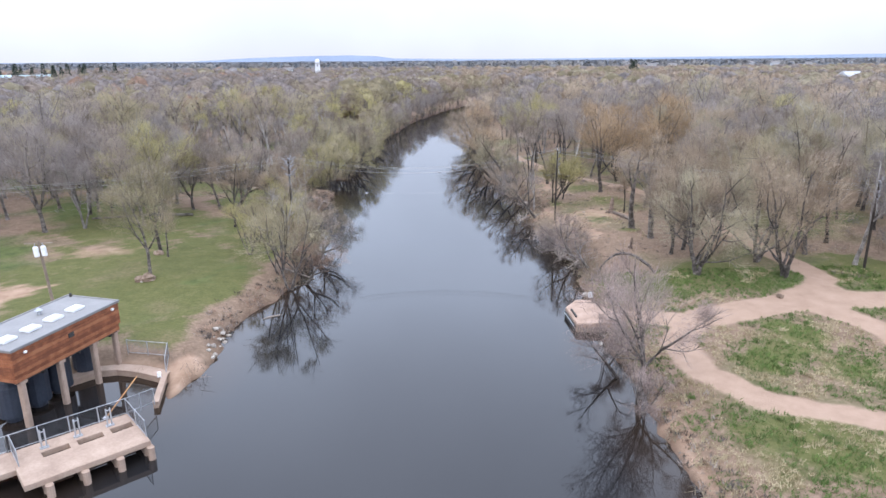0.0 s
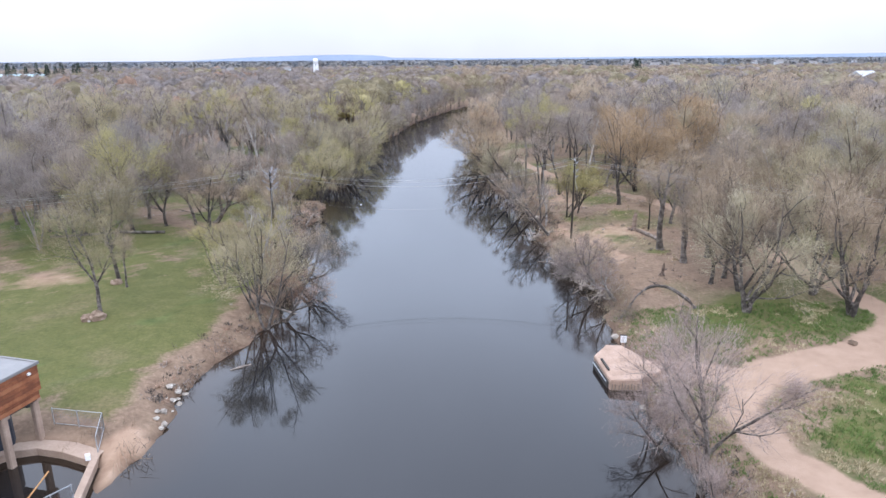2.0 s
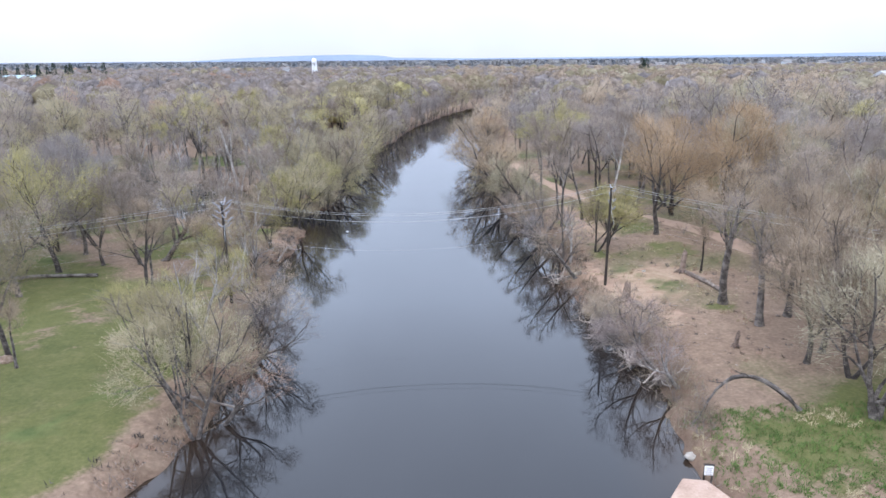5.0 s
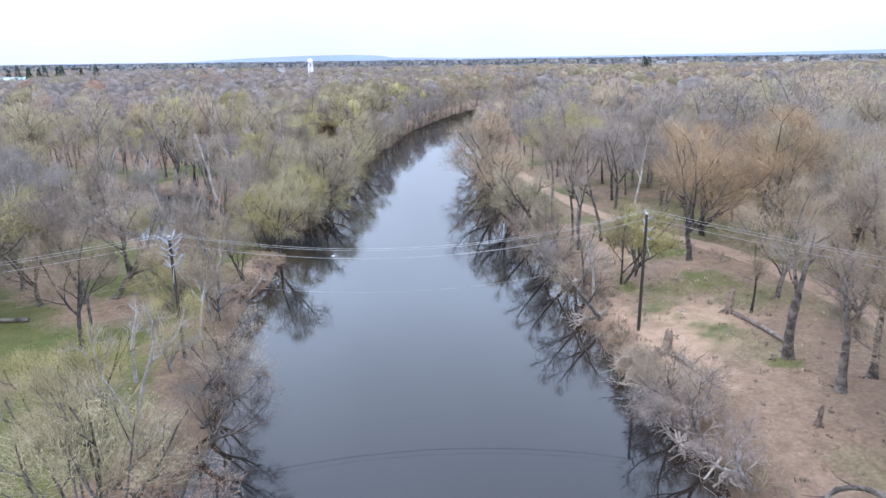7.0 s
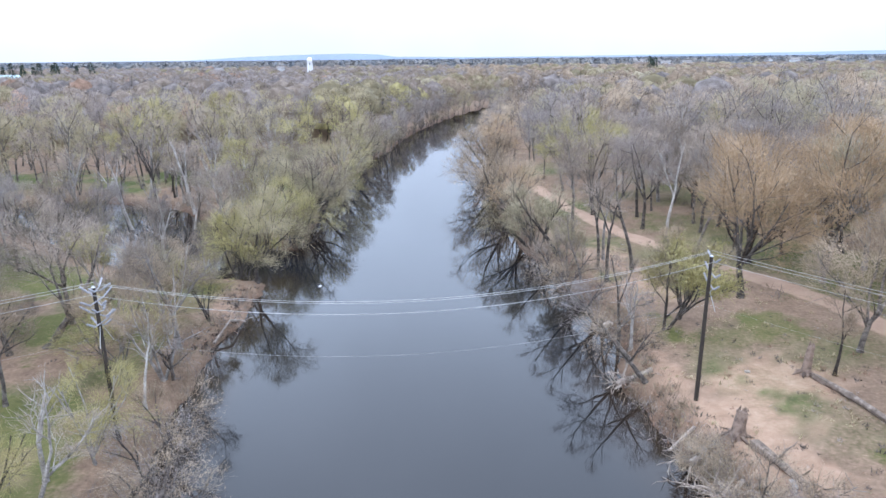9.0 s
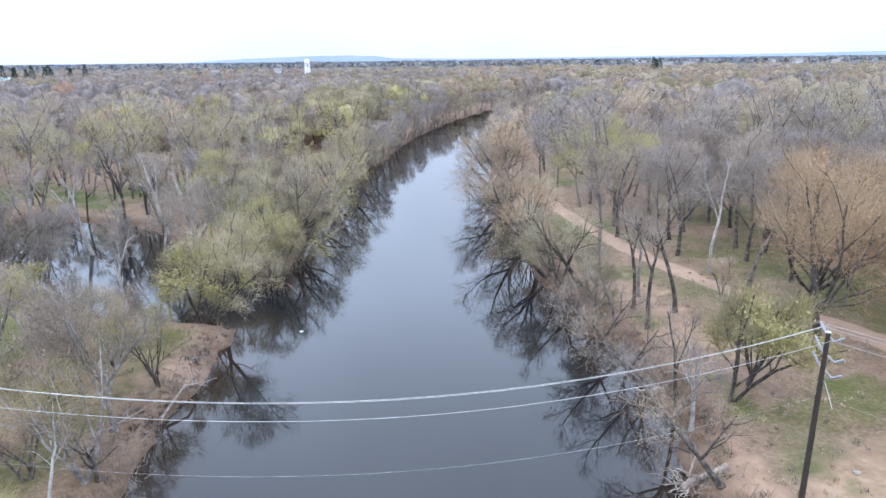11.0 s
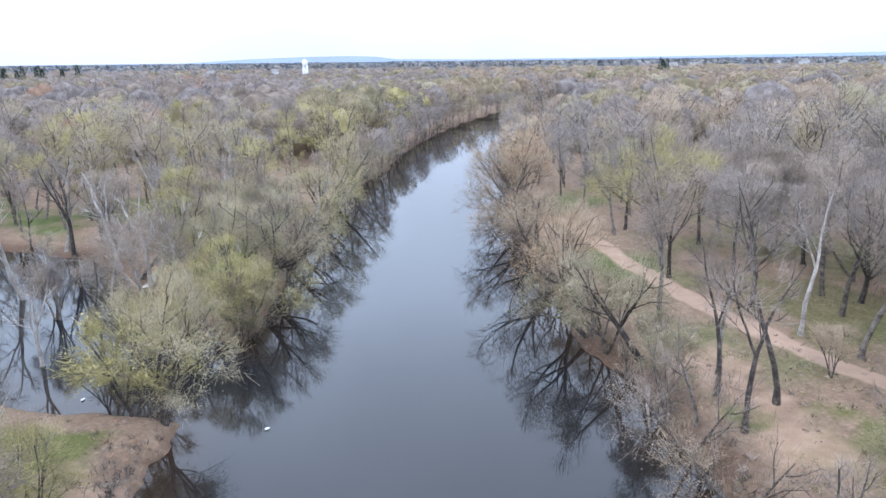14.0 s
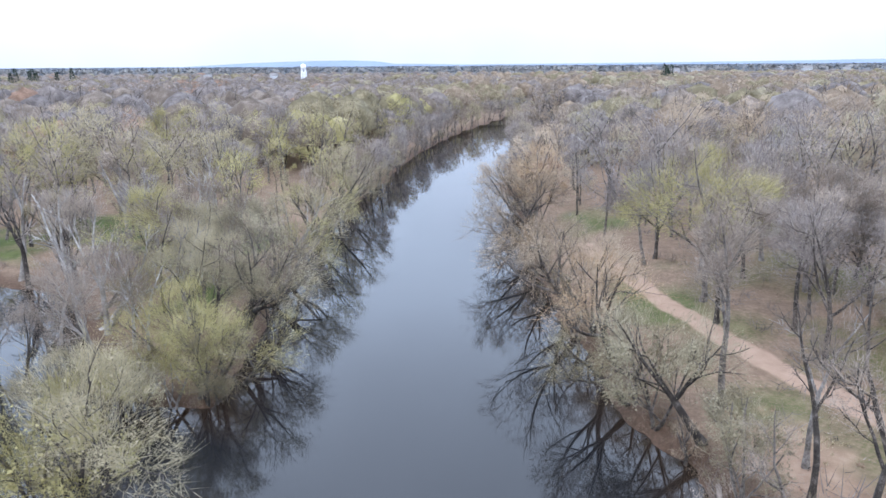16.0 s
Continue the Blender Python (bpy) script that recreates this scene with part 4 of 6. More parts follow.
ORDER = ["grey", "tan", "olive", "yellow", "gold", "rust", "umber", "mauve", "straw"]
np_rng = np.random.default_rng(8)
mid_protos = [simple_tree(np_rng, 14.0, 6.2, 680, 0.042, 1.25) for _ in range(8)]
far_protos = [simple_tree(np_rng, 14.0, 6.8, 112, 0.10, 1.7, 4) for _ in range(6)]
masses = [crown_mass(np_rng, 14.0, 6.4, 4, 9) for _ in range(8)]
far_masses = [crown_mass(np_rng, 14.0, 7.6, 4, 8) for _ in range(6)]
wood_mid, wood_far = Stuff(), Stuff()
for x, y, colour, d in MID:
    s = wood_rng.choice([0.62, 0.8, 0.92, 1.0, 1.1, 1.22]) * wood_rng.uniform(0.92, 1.08) * (0.8 if d < 5 else 1.0)
    protos = mid_protos if y < 240 and abs(x) < 130 else far_protos
    (wood_mid if protos is mid_protos else wood_far).put(wood_rng.choice(protos), x, y, gz(x, y), s, wood_rng.uniform(0, 6.28), 1 + ORDER.index(colour), None if protos is mid_protos or d < 14 else wood_rng.choice(masses))
for bank, side in ((LEFT_BANK, -1), (RIGHT_BANK, 1)):
    y = 205.0
    while y < 505:
        x = float(np.interp(y, [p[0] for p in bank], [p[1] for p in bank])) + side * wood_rng.uniform(-0.8, 2.6)
        wood_mid.put(wood_rng.choice(mid_protos), x, y, max(gz(x, y), 0) - 0.6, wood_rng.uniform(0.55, 0.95), wood_rng.uniform(0, 6.28), 1 + ORDER.index(wood_rng.choice(["olive", "grey", "mauve", "grey", "umber", "olive"])))
        y += wood_rng.uniform(2.4, 4.6) if y < 300 else wood_rng.uniform(3.0, 6.0)
clump_protos = [simple_tree(np_rng, 14.0, 7.4, 46, 0.14, 2.0)[2] for _ in range(6)]
far_clumps = [simple_tree(np_rng, 14.0, 8.0, 16, 0.30, 2.6)[2] for _ in range(6)]
gy = 345.0
while gy < 1150:
    step = 7.5 + (gy - 345) * 0.016
    gx = -0.72 * gy - 10
    while gx < 0.72 * gy + 10:
        x, y = gx + wood_rng.uniform(-0.45, 0.45) * step, gy + wood_rng.uniform(-0.45, 0.45) * step
        gx += step * (1.1 if gy < 600 else 1.4)
        if gy < 520 and gz(x, y) < 0.6:
            continue
        if -560 < x < -330 and 470 < y < 740:
            continue
        s = wood_rng.uniform(0.8, 1.15)
        wood_far.put((np.zeros((0, 3)), None, wood_rng.choice(clump_protos if gy < 640 else far_clumps)), x, y, gz(x, y) - 0.5, s, wood_rng.uniform(0, 6.28),
                     1 + ORDER.index(wood_colour(x, y, 60, wood_rng)), None if gy < 520 and float(shore(np.array([x]), np.array([y]))[0]) < 12 else wood_rng.choice(masses if gy < 640 else far_masses))
    gy += step
# Haze painted into the twigs' colour: grey clumps, giving way to blue ones.
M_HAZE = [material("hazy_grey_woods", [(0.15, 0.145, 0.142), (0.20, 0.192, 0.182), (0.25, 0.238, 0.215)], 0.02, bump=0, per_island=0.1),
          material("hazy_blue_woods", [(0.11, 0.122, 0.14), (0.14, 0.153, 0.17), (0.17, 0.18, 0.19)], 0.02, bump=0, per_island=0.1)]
haze_protos = [simple_tree(np_rng, 15.0, 12.0, 22, 1.5, 5.0)[2] for _ in range(5)]
while gy < 2700:
    step = 21 + (gy - 1150) * 0.016
    gx = -0.72 * gy
    while gx < 0.72 * gy:
        if not (-140 < gx < -100 and gy < 1300):
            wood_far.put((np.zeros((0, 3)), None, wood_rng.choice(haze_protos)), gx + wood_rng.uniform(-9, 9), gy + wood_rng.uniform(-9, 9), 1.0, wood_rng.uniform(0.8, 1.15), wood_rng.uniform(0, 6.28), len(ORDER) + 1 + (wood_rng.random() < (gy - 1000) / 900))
        gx += step * 1.3
    gy += step
tagged(new("woods", wood_mid.mesh("woods", [M_BARK] + [CROWN[c] for c in ORDER])), "dense leafless riverside wood with first buds", "woods", kind="stuff")
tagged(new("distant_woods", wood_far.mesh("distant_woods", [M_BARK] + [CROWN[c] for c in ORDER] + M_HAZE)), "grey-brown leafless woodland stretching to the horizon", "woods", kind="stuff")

def canopy_material():
    m = material("far_canopy", [(0.07, 0.064, 0.066), (0.11, 0.10, 0.098), (0.135, 0.126, 0.108), (0.18, 0.168, 0.13)], 0.012, bump=0, fine=9)
    n, l = m.node_tree.nodes, m.node_tree.links
    src = n["Principled BSDF"].inputs["Base Color"].links[0].from_socket
    # Aerial haze is painted in: blue replaces the woodland colour farther out.
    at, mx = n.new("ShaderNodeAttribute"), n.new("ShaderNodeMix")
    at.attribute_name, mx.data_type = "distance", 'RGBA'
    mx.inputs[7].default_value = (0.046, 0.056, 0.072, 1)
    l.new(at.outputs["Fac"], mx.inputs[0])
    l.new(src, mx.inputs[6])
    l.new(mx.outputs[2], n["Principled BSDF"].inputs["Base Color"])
    return m


def canopy_z(X, Y):
    r = np.hypot(X, Y)
    z = 7.5 + np.clip((r - 900) / 500, 0, 1) * 4.5 + 1.5 * wobble(X, Y, 60.0, 2.0) + 2.0 * wobble(X, Y, 150.0, 5.0)
    return np.where(r < 470, -3.0, z + np.clip((r - 2500) / 2000, 0, 1) * 6)


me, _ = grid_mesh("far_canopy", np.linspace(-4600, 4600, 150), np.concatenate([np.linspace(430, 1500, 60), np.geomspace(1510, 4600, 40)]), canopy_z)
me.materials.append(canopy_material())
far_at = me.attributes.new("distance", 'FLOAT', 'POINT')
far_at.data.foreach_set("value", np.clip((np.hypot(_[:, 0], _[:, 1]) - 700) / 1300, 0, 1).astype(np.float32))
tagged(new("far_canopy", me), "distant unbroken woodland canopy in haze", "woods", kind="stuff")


# ---------- hills and far buildings ----------
def ridge(X, Y):
    p = np.interp(X, [-1650, -1250, -900, -600, -430, -330, 200, 1500, 2300, 2900, 3600], [0, 20, 30, 33, 27, 12, 4, 9, 15, 22, 18])
    return np.where((Y > 4330) & (Y < 4550), 22 + p, 5.0)


# Blue haze of the air is painted into the hills' colour.
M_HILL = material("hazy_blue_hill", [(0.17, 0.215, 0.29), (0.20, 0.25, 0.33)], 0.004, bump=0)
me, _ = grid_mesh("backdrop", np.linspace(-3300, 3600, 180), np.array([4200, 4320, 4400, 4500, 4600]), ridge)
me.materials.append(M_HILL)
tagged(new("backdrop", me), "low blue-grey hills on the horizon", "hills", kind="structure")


# ---------- bank trees that reach over the water ----------
over_rng = random.Random(21)
for side, bank, y0, y1 in ((-1, LEFT_BANK, 139, 205), (1, RIGHT_BANK, 131, 205), (-1, LEFT_BANK, 80, 116)):
    y = y0
    while y < y1:
        x = float(np.interp(y, [p[0] for p in bank], [p[1] for p in bank])) + side * over_rng.uniform(0.6, 2.2)
        if min(math.hypot(x - t[0], y - t[1]) for t in NAMED_TREES) > 2.5:
            colour = over_rng.choice(["olive", "yellow", "straw", "grey", "olive"]) if side < 0 else (over_rng.choice(["tan", "olive", "straw", "grey"]) if y < 142 else over_rng.choice(["rust", "tan", "gold", "tan"]))
            plant(x, y, over_rng.choice(["leaning", "leaning", "leaning", "multi"]) if y > 120 else "airy", colour, over_rng.uniform(9.5, 13.5) if y > 120 else over_rng.uniform(5, 8), "pale" if over_rng.random() < 0.15 else "dark",
                  turn=(0 if side < 0 else 180) + over_rng.uniform(-45, 45), where="hanging over the river")
        y += over_rng.uniform(5.0, 8.0) if y > 120 else over_rng.uniform(6, 9)


for x in np.arange(-23, -34, -5.5).tolist():
    plant(x + over_rng.uniform(-0.8, 0.8), 140.2 + max(0, -30 - x) * 0.75 + over_rng.uniform(-0.8, 1.2), over_rng.choice(["leaning", "airy", "leaning"]), over_rng.choice(["olive", "yellow", "straw"]),
          over_rng.uniform(7.5, 10.5), turn=-90 + over_rng.uniform(-50, 50), where="hanging over the backwater")
for k in range(11):
    plant(over_rng.uniform(-33, -23) - 0.3 * k, over_rng.uniform(146, 152) + 2.0 * k, over_rng.choice(["sparse", "multi", "slim", "tall"]), over_rng.choice(["olive", "grey", "mauve", "straw"]), over_rng.uniform(9, 13.5),
          "pale" if k % 5 == 0 else "dark", where="on flooded ground")


for x, y, h, a in ((-20.4, 139.6, 8, -45), (-20.2, 147, 8.5, 15), (-21.2, 158, 9, 10)):
    plant(x, y, "leaning", over_rng.choice(["olive", "yellow", "olive"]), h, turn=a, where="hanging low over the river")


for k in range(46):
    x, y = over_rng.uniform(-72, -38), over_rng.uniform(136, 182)
    if shore(np.array([x]), np.array([y]))[0] > -1.0:
        plant(x, y, over_rng.choice(["tall", "slim", "sparse", "multi", "dead"]), over_rng.choice(["grey", "mauve", "grey", "olive"]), over_rng.uniform(9, 14), "pale" if k % 4 == 0 else "dark", where="beside the backwater")


for k in range(20):
    x, y = over_rng.uniform(-56, -36), over_rng.uniform(124, 150)
    if x < -42 or y > 142:
        plant(x, y, over_rng.choice(["sparse", "slim", "multi", "sparse", "dead"]), over_rng.choice(["grey", "umber", "straw", "grey"]), over_rng.uniform(7, 12), "pale" if k % 3 == 0 else "dark", where="in the backwater")
for x, y, h in ((-34, 150, 13), (-41, 158, 14), (-47, 149, 13), (-30, 163, 14.5), (-52, 166, 14), (-38, 172, 14), (-27.5, 152, 12), (-60, 158, 13.5), (-45, 178, 14), (-33.5, 182, 14)):
    plant(x, y, "dead", "grey", h, "pale", where="in the flooded wood")


# ---------- brush and dry grass ----------
def brush_proto(rng, h, n, flat=0.6, width=0.012):
    base = np.stack([rng.normal(0, 0.35 * h, n), rng.normal(0, 0.35 * h, n), rng.uniform(0, 0.3 * h, n)], 1)
    way = rng.normal(0, flat, (n, 3)) + np.array([0, 0, 0.8])
    way /= np.linalg.norm(way, axis=1, keepdims=True)
    return np.zeros((0, 3)), None, twig_tris(rng, base, way, rng.uniform(0.4, 1.0, n) * h, np.full(n, width), unit(rng.normal(0, 0.5, (n, 3)) + np.array([0, 0, 1.0])))


def scatter(name, label, category, protos, spots, mats):
    st = Stuff()
    heights = ground_z(np.array([p[0] for p in spots]), np.array([p[1] for p in spots]))
    for (x, y, s, mat), h in zip(spots, heights.tolist()):
        st.put(over_rng.choice(protos), x, y, h - 0.05, s, over_rng.uniform(0, 6.28), mat)
    tagged(new(name, st.mesh(name, mats)), label, category, kind="stuff")


brushes = [brush_proto(np_rng, 1.5, 30, 0.8, 0.022) for _ in range(6)]
spots = []
np_spot = np.random.default_rng(17)
bx_, by_ = np.concatenate([np_spot.uniform(-60, 60, 12000), np.interp(np.linspace(68, 215, 1600), [p[0] for p in LEFT_BANK], [p[1] for p in LEFT_BANK]) - np_spot.uniform(-0.3, 2.2, 1600), np.interp(np.linspace(68, 215, 1600), [p[0] for p in RIGHT_BANK], [p[1] for p in RIGHT_BANK]) + np_spot.uniform(-0.3, 2.2, 1600)]), np.concatenate([np_spot.uniform(28, 215, 12000), np.linspace(68, 215, 1600), np.linspace(68, 215, 1600)])
bd_ = shore(bx_, by_)
br_ = np.min([seg_dist(bx_, by_, pts) - w for pts, w in ROADS], axis=0)
for x, y, d, r in zip(bx_.tolist(), by_.tolist(), bd_.tolist(), br_.tolist()):
    if -15 < x < 6 or d < -0.5 or r < 0.8:
        continue
    edge_zone = d < 2.6
    if edge_zone:
        p = 0.5 if (x > 0 or y > 74) else 0.18
        if x > 0 and y < 66:
            p = 0.45
        elif x > 0 and 66 < y <= 91:
            p = 0.4
        elif x > 0 and 91 < y < 119:
            p = 0.22
        elif x < 0 and 104 < y < 126:
            p = 0.12
        elif x < 0 and y < 119:
            p = min(p, 0.35)
    else:
        p = 0.0 if in_clearing(x, y) and not (x > 0 and y > 112) else (0.03 if x < 0 and y < 112 else 0.16)
    if over_rng.random() < p:
        spots.append((x, y, over_rng.uniform(0.5, 1.2) * ((0.55 if y > 118 else 0.9) if edge_zone else 1.1), over_rng.choice([0, 1, 1, 7, 8] if edge_zone else [0, 1, 6, 8])))
for k in range(130):
    # grey brush piled on the sandy bank
    y = over_rng.uniform(73, 91)
    x = 14.9 + over_rng.gauss(0.4, 0.9)
    spots.append((x, y, over_rng.uniform(0.4, 0.9), over_rng.choice([7, 8, 0])))
scatter("brush", "tangled leafless brush and twigs along the banks", "brush", brushes, spots, [CROWN[c] for c in ORDER])

shrubs = [simple_tree(np_rng, 4.6, 2.6, 260, 0.022, 0.6) for _ in range(5)]
st = Stuff()
for bank, side in ((LEFT_BANK, -1), (RIGHT_BANK, 1)):
    y = 100.0 if side < 0 else 130.0
    while y < 330:
        x = float(np.interp(y, [p[0] for p in bank], [p[1] for p in bank])) + side * over_rng.uniform(-0.6, 1.4)
        if not (side < 0 and 104 < y < 137):
            st.put(over_rng.choice(shrubs), x, y, max(gz(x, y), -0.2) - 0.2, over_rng.uniform(0.5, 1.05), over_rng.uniform(0, 6.28), 1 + ORDER.index(over_rng.choice(["olive", "straw", "grey", "tan", "mauve"])))
        y += over_rng.uniform(3.0, 6.5) if y < 215 else over_rng.uniform(3, 6)
tagged(new("bank_shrubs", st.mesh("bank_shrubs", [M_BARK] + [CROWN[c] for c in ORDER])), "low twiggy shrubs hanging over the water's edge", "shrubs", kind="stuff")

debris = [brush_proto(np_rng, 0.4, 14, 1.6, 0.03) for _ in range(5)]
spots = []
for side, bank, y0, y1, n in ((-1, LEFT_BANK, 54, 72, 150), (1, RIGHT_BANK, 30, 56, 260), (1, RIGHT_BANK, 84, 120, 420), (-1, LEFT_BANK, 104, 121, 160)):
    for k in range(n):
        y = over_rng.uniform(y0, y1)
        x = float(np.interp(y, [p[0] for p in bank], [p[1] for p in bank])) + side * abs(over_rng.gauss(0.2, 1.3))
        spots.append((x, y, over_rng.uniform(0.4, 1.4), over_rng.choice([0, 1, 1, 2])))
for k in range(760):
    x, y = (over_rng.uniform(15, 31), over_rng.uniform(74, 134)) if k < 520 else (over_rng.uniform(-32, -20.5), over_rng.uniform(100, 124))
    spots.append((x, y, over_rng.uniform(0.3, 1.1), over_rng.choice([0, 1, 1, 2])))
scatter("bank_debris", "sticks, clods and leaf litter along the bank", "debris", debris, spots, [M_DEADWOOD, M_BARK, CROWN["rust"]])

tufts = [brush_proto(np_rng, 0.35, 13, 0.5, 0.022) for _ in range(5)]
M_STRAW = material("dry_straw_grass", [(0.30, 0.24, 0.14), (0.50, 0.42, 0.27)], 0.5, bump=0, per_island=0.5)
M_BLADE = material("green_grass_blades", [(0.06, 0.11, 0.025), (0.13, 0.19, 0.05)], 0.5, bump=0, per_island=0.5)
spots = []
tx_, ty_ = np_spot.uniform(13, 46, 15000), np_spot.uniform(26, 70, 15000)
tx_[:4000], ty_[:4000] = np_spot.uniform(13, 34, 4000), np_spot.uniform(84, 132, 4000)
ok = (np.min([seg_dist(tx_, ty_, pts) - w for pts, w in ROADS], axis=0) > 0.1) & (shore(tx_, ty_) > 0.6)
tg_ = wobble(tx_, ty_, 2.4, 2.2) + 0.6 * wobble(tx_, ty_, 0.9, 4.0)
for x, y, g in zip(tx_[ok].tolist(), ty_[ok].tolist(), tg_[ok].tolist()):
    if y < 80 or (g > 0.25 and over_rng.random() < 0.35):
        ring = math.hypot((x - 25.4) / 3.4, (y - 48.0) / 3.2)
        spots.append((x, y, over_rng.uniform(0.6, 1.3), (1 if ring < 1.0 else 0) if ring < 1.4 else (0 if g > (0.55 if 61 < y < 72 else 0.1) else 1)))
scatter("grass_tufts", "straw-coloured and green rough grass tufts", "grass", tufts, spots, [M_STRAW, M_BLADE])


# ---------- intake house over the basin ----------
def intake_house():
    m = pose(-28.4, 40.4, 0, 0, 0, 74.9)
    h = thing("intake_house", m, "orange-brown timber intake house on concrete columns over water", "pump house")
    L, W, z0, z1 = 9.75, 4.8, 3.55, 5.85
    core = Soup()
    core.box(pose(L / 2, W / 2, (z0 + z1) / 2), L - 0.3, W - 0.3, z1 - z0 - 0.1)
    wall = part("wall", core, M_DARK, h)
    n = 8
    step = (z1 - z0) / n
    for k in range(n):
        inset = 0.10 if k < 2 else 0.0
        for sx_, sy_, cx, cy in ((L - 2 * inset, 0.09, L / 2, 0.045 + inset), (L - 2 * inset, 0.09, L / 2, W - 0.045 - inset),
                                 (0.09, W - 0.2 - 2 * inset, 0.045 + inset, W / 2), (0.09, W - 0.2 - 2 * inset, L - 0.045 - inset, W / 2)):
            s = Soup()
            s.box(pose(cx, cy, z0 + (k + 0.5) * step), sx_, sy_, step - 0.022, bevel=0.012)
            part("plank", s, M_CEDAR, wall)
    s = Soup()
    s.box(pose(L / 2, W / 2, z0 - 0.06), L - 0.5, W - 0.5, 0.14)
    for k in range(6):
        s.box(pose(0.9 + k * 1.6, W / 2, z0 - 0.22), 0.18, W - 0.6, 0.22)
    part("soffit", s, M_DARK, h, "dark joisted underside")
    s = Soup()
    s.box(pose(L / 2, W / 2, z1 + 0.05), L + 0.16, W + 0.16, 0.14, bevel=0.03)
    for cx, cy, sx_, sy_ in ((L / 2, -0.03, L + 0.2, 0.12), (L / 2, W + 0.03, L + 0.2, 0.12), (-0.03, W / 2, 0.12, W + 0.05), (L + 0.03, W / 2, 0.12, W + 0.05)):
        s.box(pose(cx, cy, z1 + 0.10), sx_, sy_, 0.20, bevel=0.02)
    roof = part("roof", s, M_ROOF, h, "flat grey membrane roof")
    for u in (1.3, 3.3, 5.3, 7.3):
        s = Soup()
        s.box(pose(u, 1.75, z1 + 0.22), 1.10, 0.86, 0.16)
        s.box(pose(u, 1.75, z1 + 0.32), 0.98, 0.74, 0.10, bevel=0.045)
        part("skylight", s, M_ACRYLIC, roof, "white domed skylight")
    s = Soup()
    s.tube([(5.9, 3.7, z1), (5.9, 3.7, z1 + 0.45)], [0.16, 0.16], 10)
    s.tube([(5.9, 3.7, z1 + 0.42), (5.9, 3.7, z1 + 0.62)], [0.30, 0.06], 10)
    part("vent", s, M_STEEL, roof)
    s = Soup()
    s.tube([(L - 0.1, W - 0.4, z1), (L - 0.1, W - 0.4, z1 + 0.4)], [0.10, 0.10], 8)
    part("vent_pipe", s, M_DARK, roof)
    for u in (1.0, 9.0):
        s = Soup()
        s.box(pose(u, -0.10, z1 - 0.32), 0.22, 0.16, 0.16, bevel=0.03)
        part("wall_lamp", s, M_WHITE, h, "white bulkhead lamp")
    s = Soup()
    s.box(pose(4.9, -0.03, z1 - 0.75), 0.5, 0.08, 0.34, bevel=0.02)
    part("wall_vent", s, M_DARK, h)
    for u, v in ((0.7, 0.45), (3.95, 0.45), (7.2, 0.5), (9.55, 0.6), (0.7, W - 0.5), (3.95, W - 0.5), (7.2, W - 0.5), (9.55, W - 0.5)):
        s = Soup()
        s.box(pose(u, v, 1.15), 0.42, 0.42, 4.9, bevel=0.07)
        s.box(pose(u, v, 3.38), 0.60, 0.60, 0.22, bevel=0.03)
        part("column", s, M_CONCRETE, h, "square concrete column")
    for u, v in ((1.2, 2.2), (3.3, 2.3), (5.4, 2.4), (8.3, 2.6)):
        s = Soup()
        s.tube([(u, v, -1.2), (u, v, 0.4), (u, v, 0.44), (u, v, 2.7), (u, v, 2.95), (u, v, 3.4)], [0.55, 0.55, 0.92, 0.92, 0.55, 0.30], 16)
        part("pump_casing", s, M_TANK, h, "dark blue-grey upright pump casing", smooth=False)


intake_house()


def basin_wall():
    pts = [(-20.9, 43.6), (-22.0, 47.9), (-24.1, 48.8), (-26.2, 49.3), (-27.7, 48.9), (-29.0, 47.6), (-30.8, 45.3), (-32.2, 42.0), (-32.9, 37.5), (-32.6, 33)]
    w = thing("basin_wall", pose(0, 0, 0), "curved pale concrete retaining wall round the basin", "retaining wall")
    for k, ((ax, ay), (bx, by)) in enumerate(zip(pts, pts[1:])):
        ln, ang = math.hypot(bx - ax, by - ay), math.degrees(math.atan2(by - ay, bx - ax))
        wide = 0.45 if k == 0 else 1.15
        top = 0.42
        s = Soup()
        s.box(pose((ax + bx) / 2, (ay + by) / 2, (top - 1.4) / 2, 0, 0, ang), ln + 0.1, wide - 0.1, top + 1.4)
        s.box(pose((ax + bx) / 2, (ay + by) / 2, top + 0.06, 0, 0, ang), ln + 0.22 + 0.012 * k, wide, 0.14 + 0.004 * (k % 2), bevel=0.03)
        part("wall_panel", s, M_CONCRETE, w)
    s = Soup()
    s.box(pose(-22.2, 47.4, 0.74, 0, 0, 20), 0.28, 0.22, 0.42, bevel=0.03)
    part("marker_block", s, M_WHITE, w, "small white block")


basin_wall()


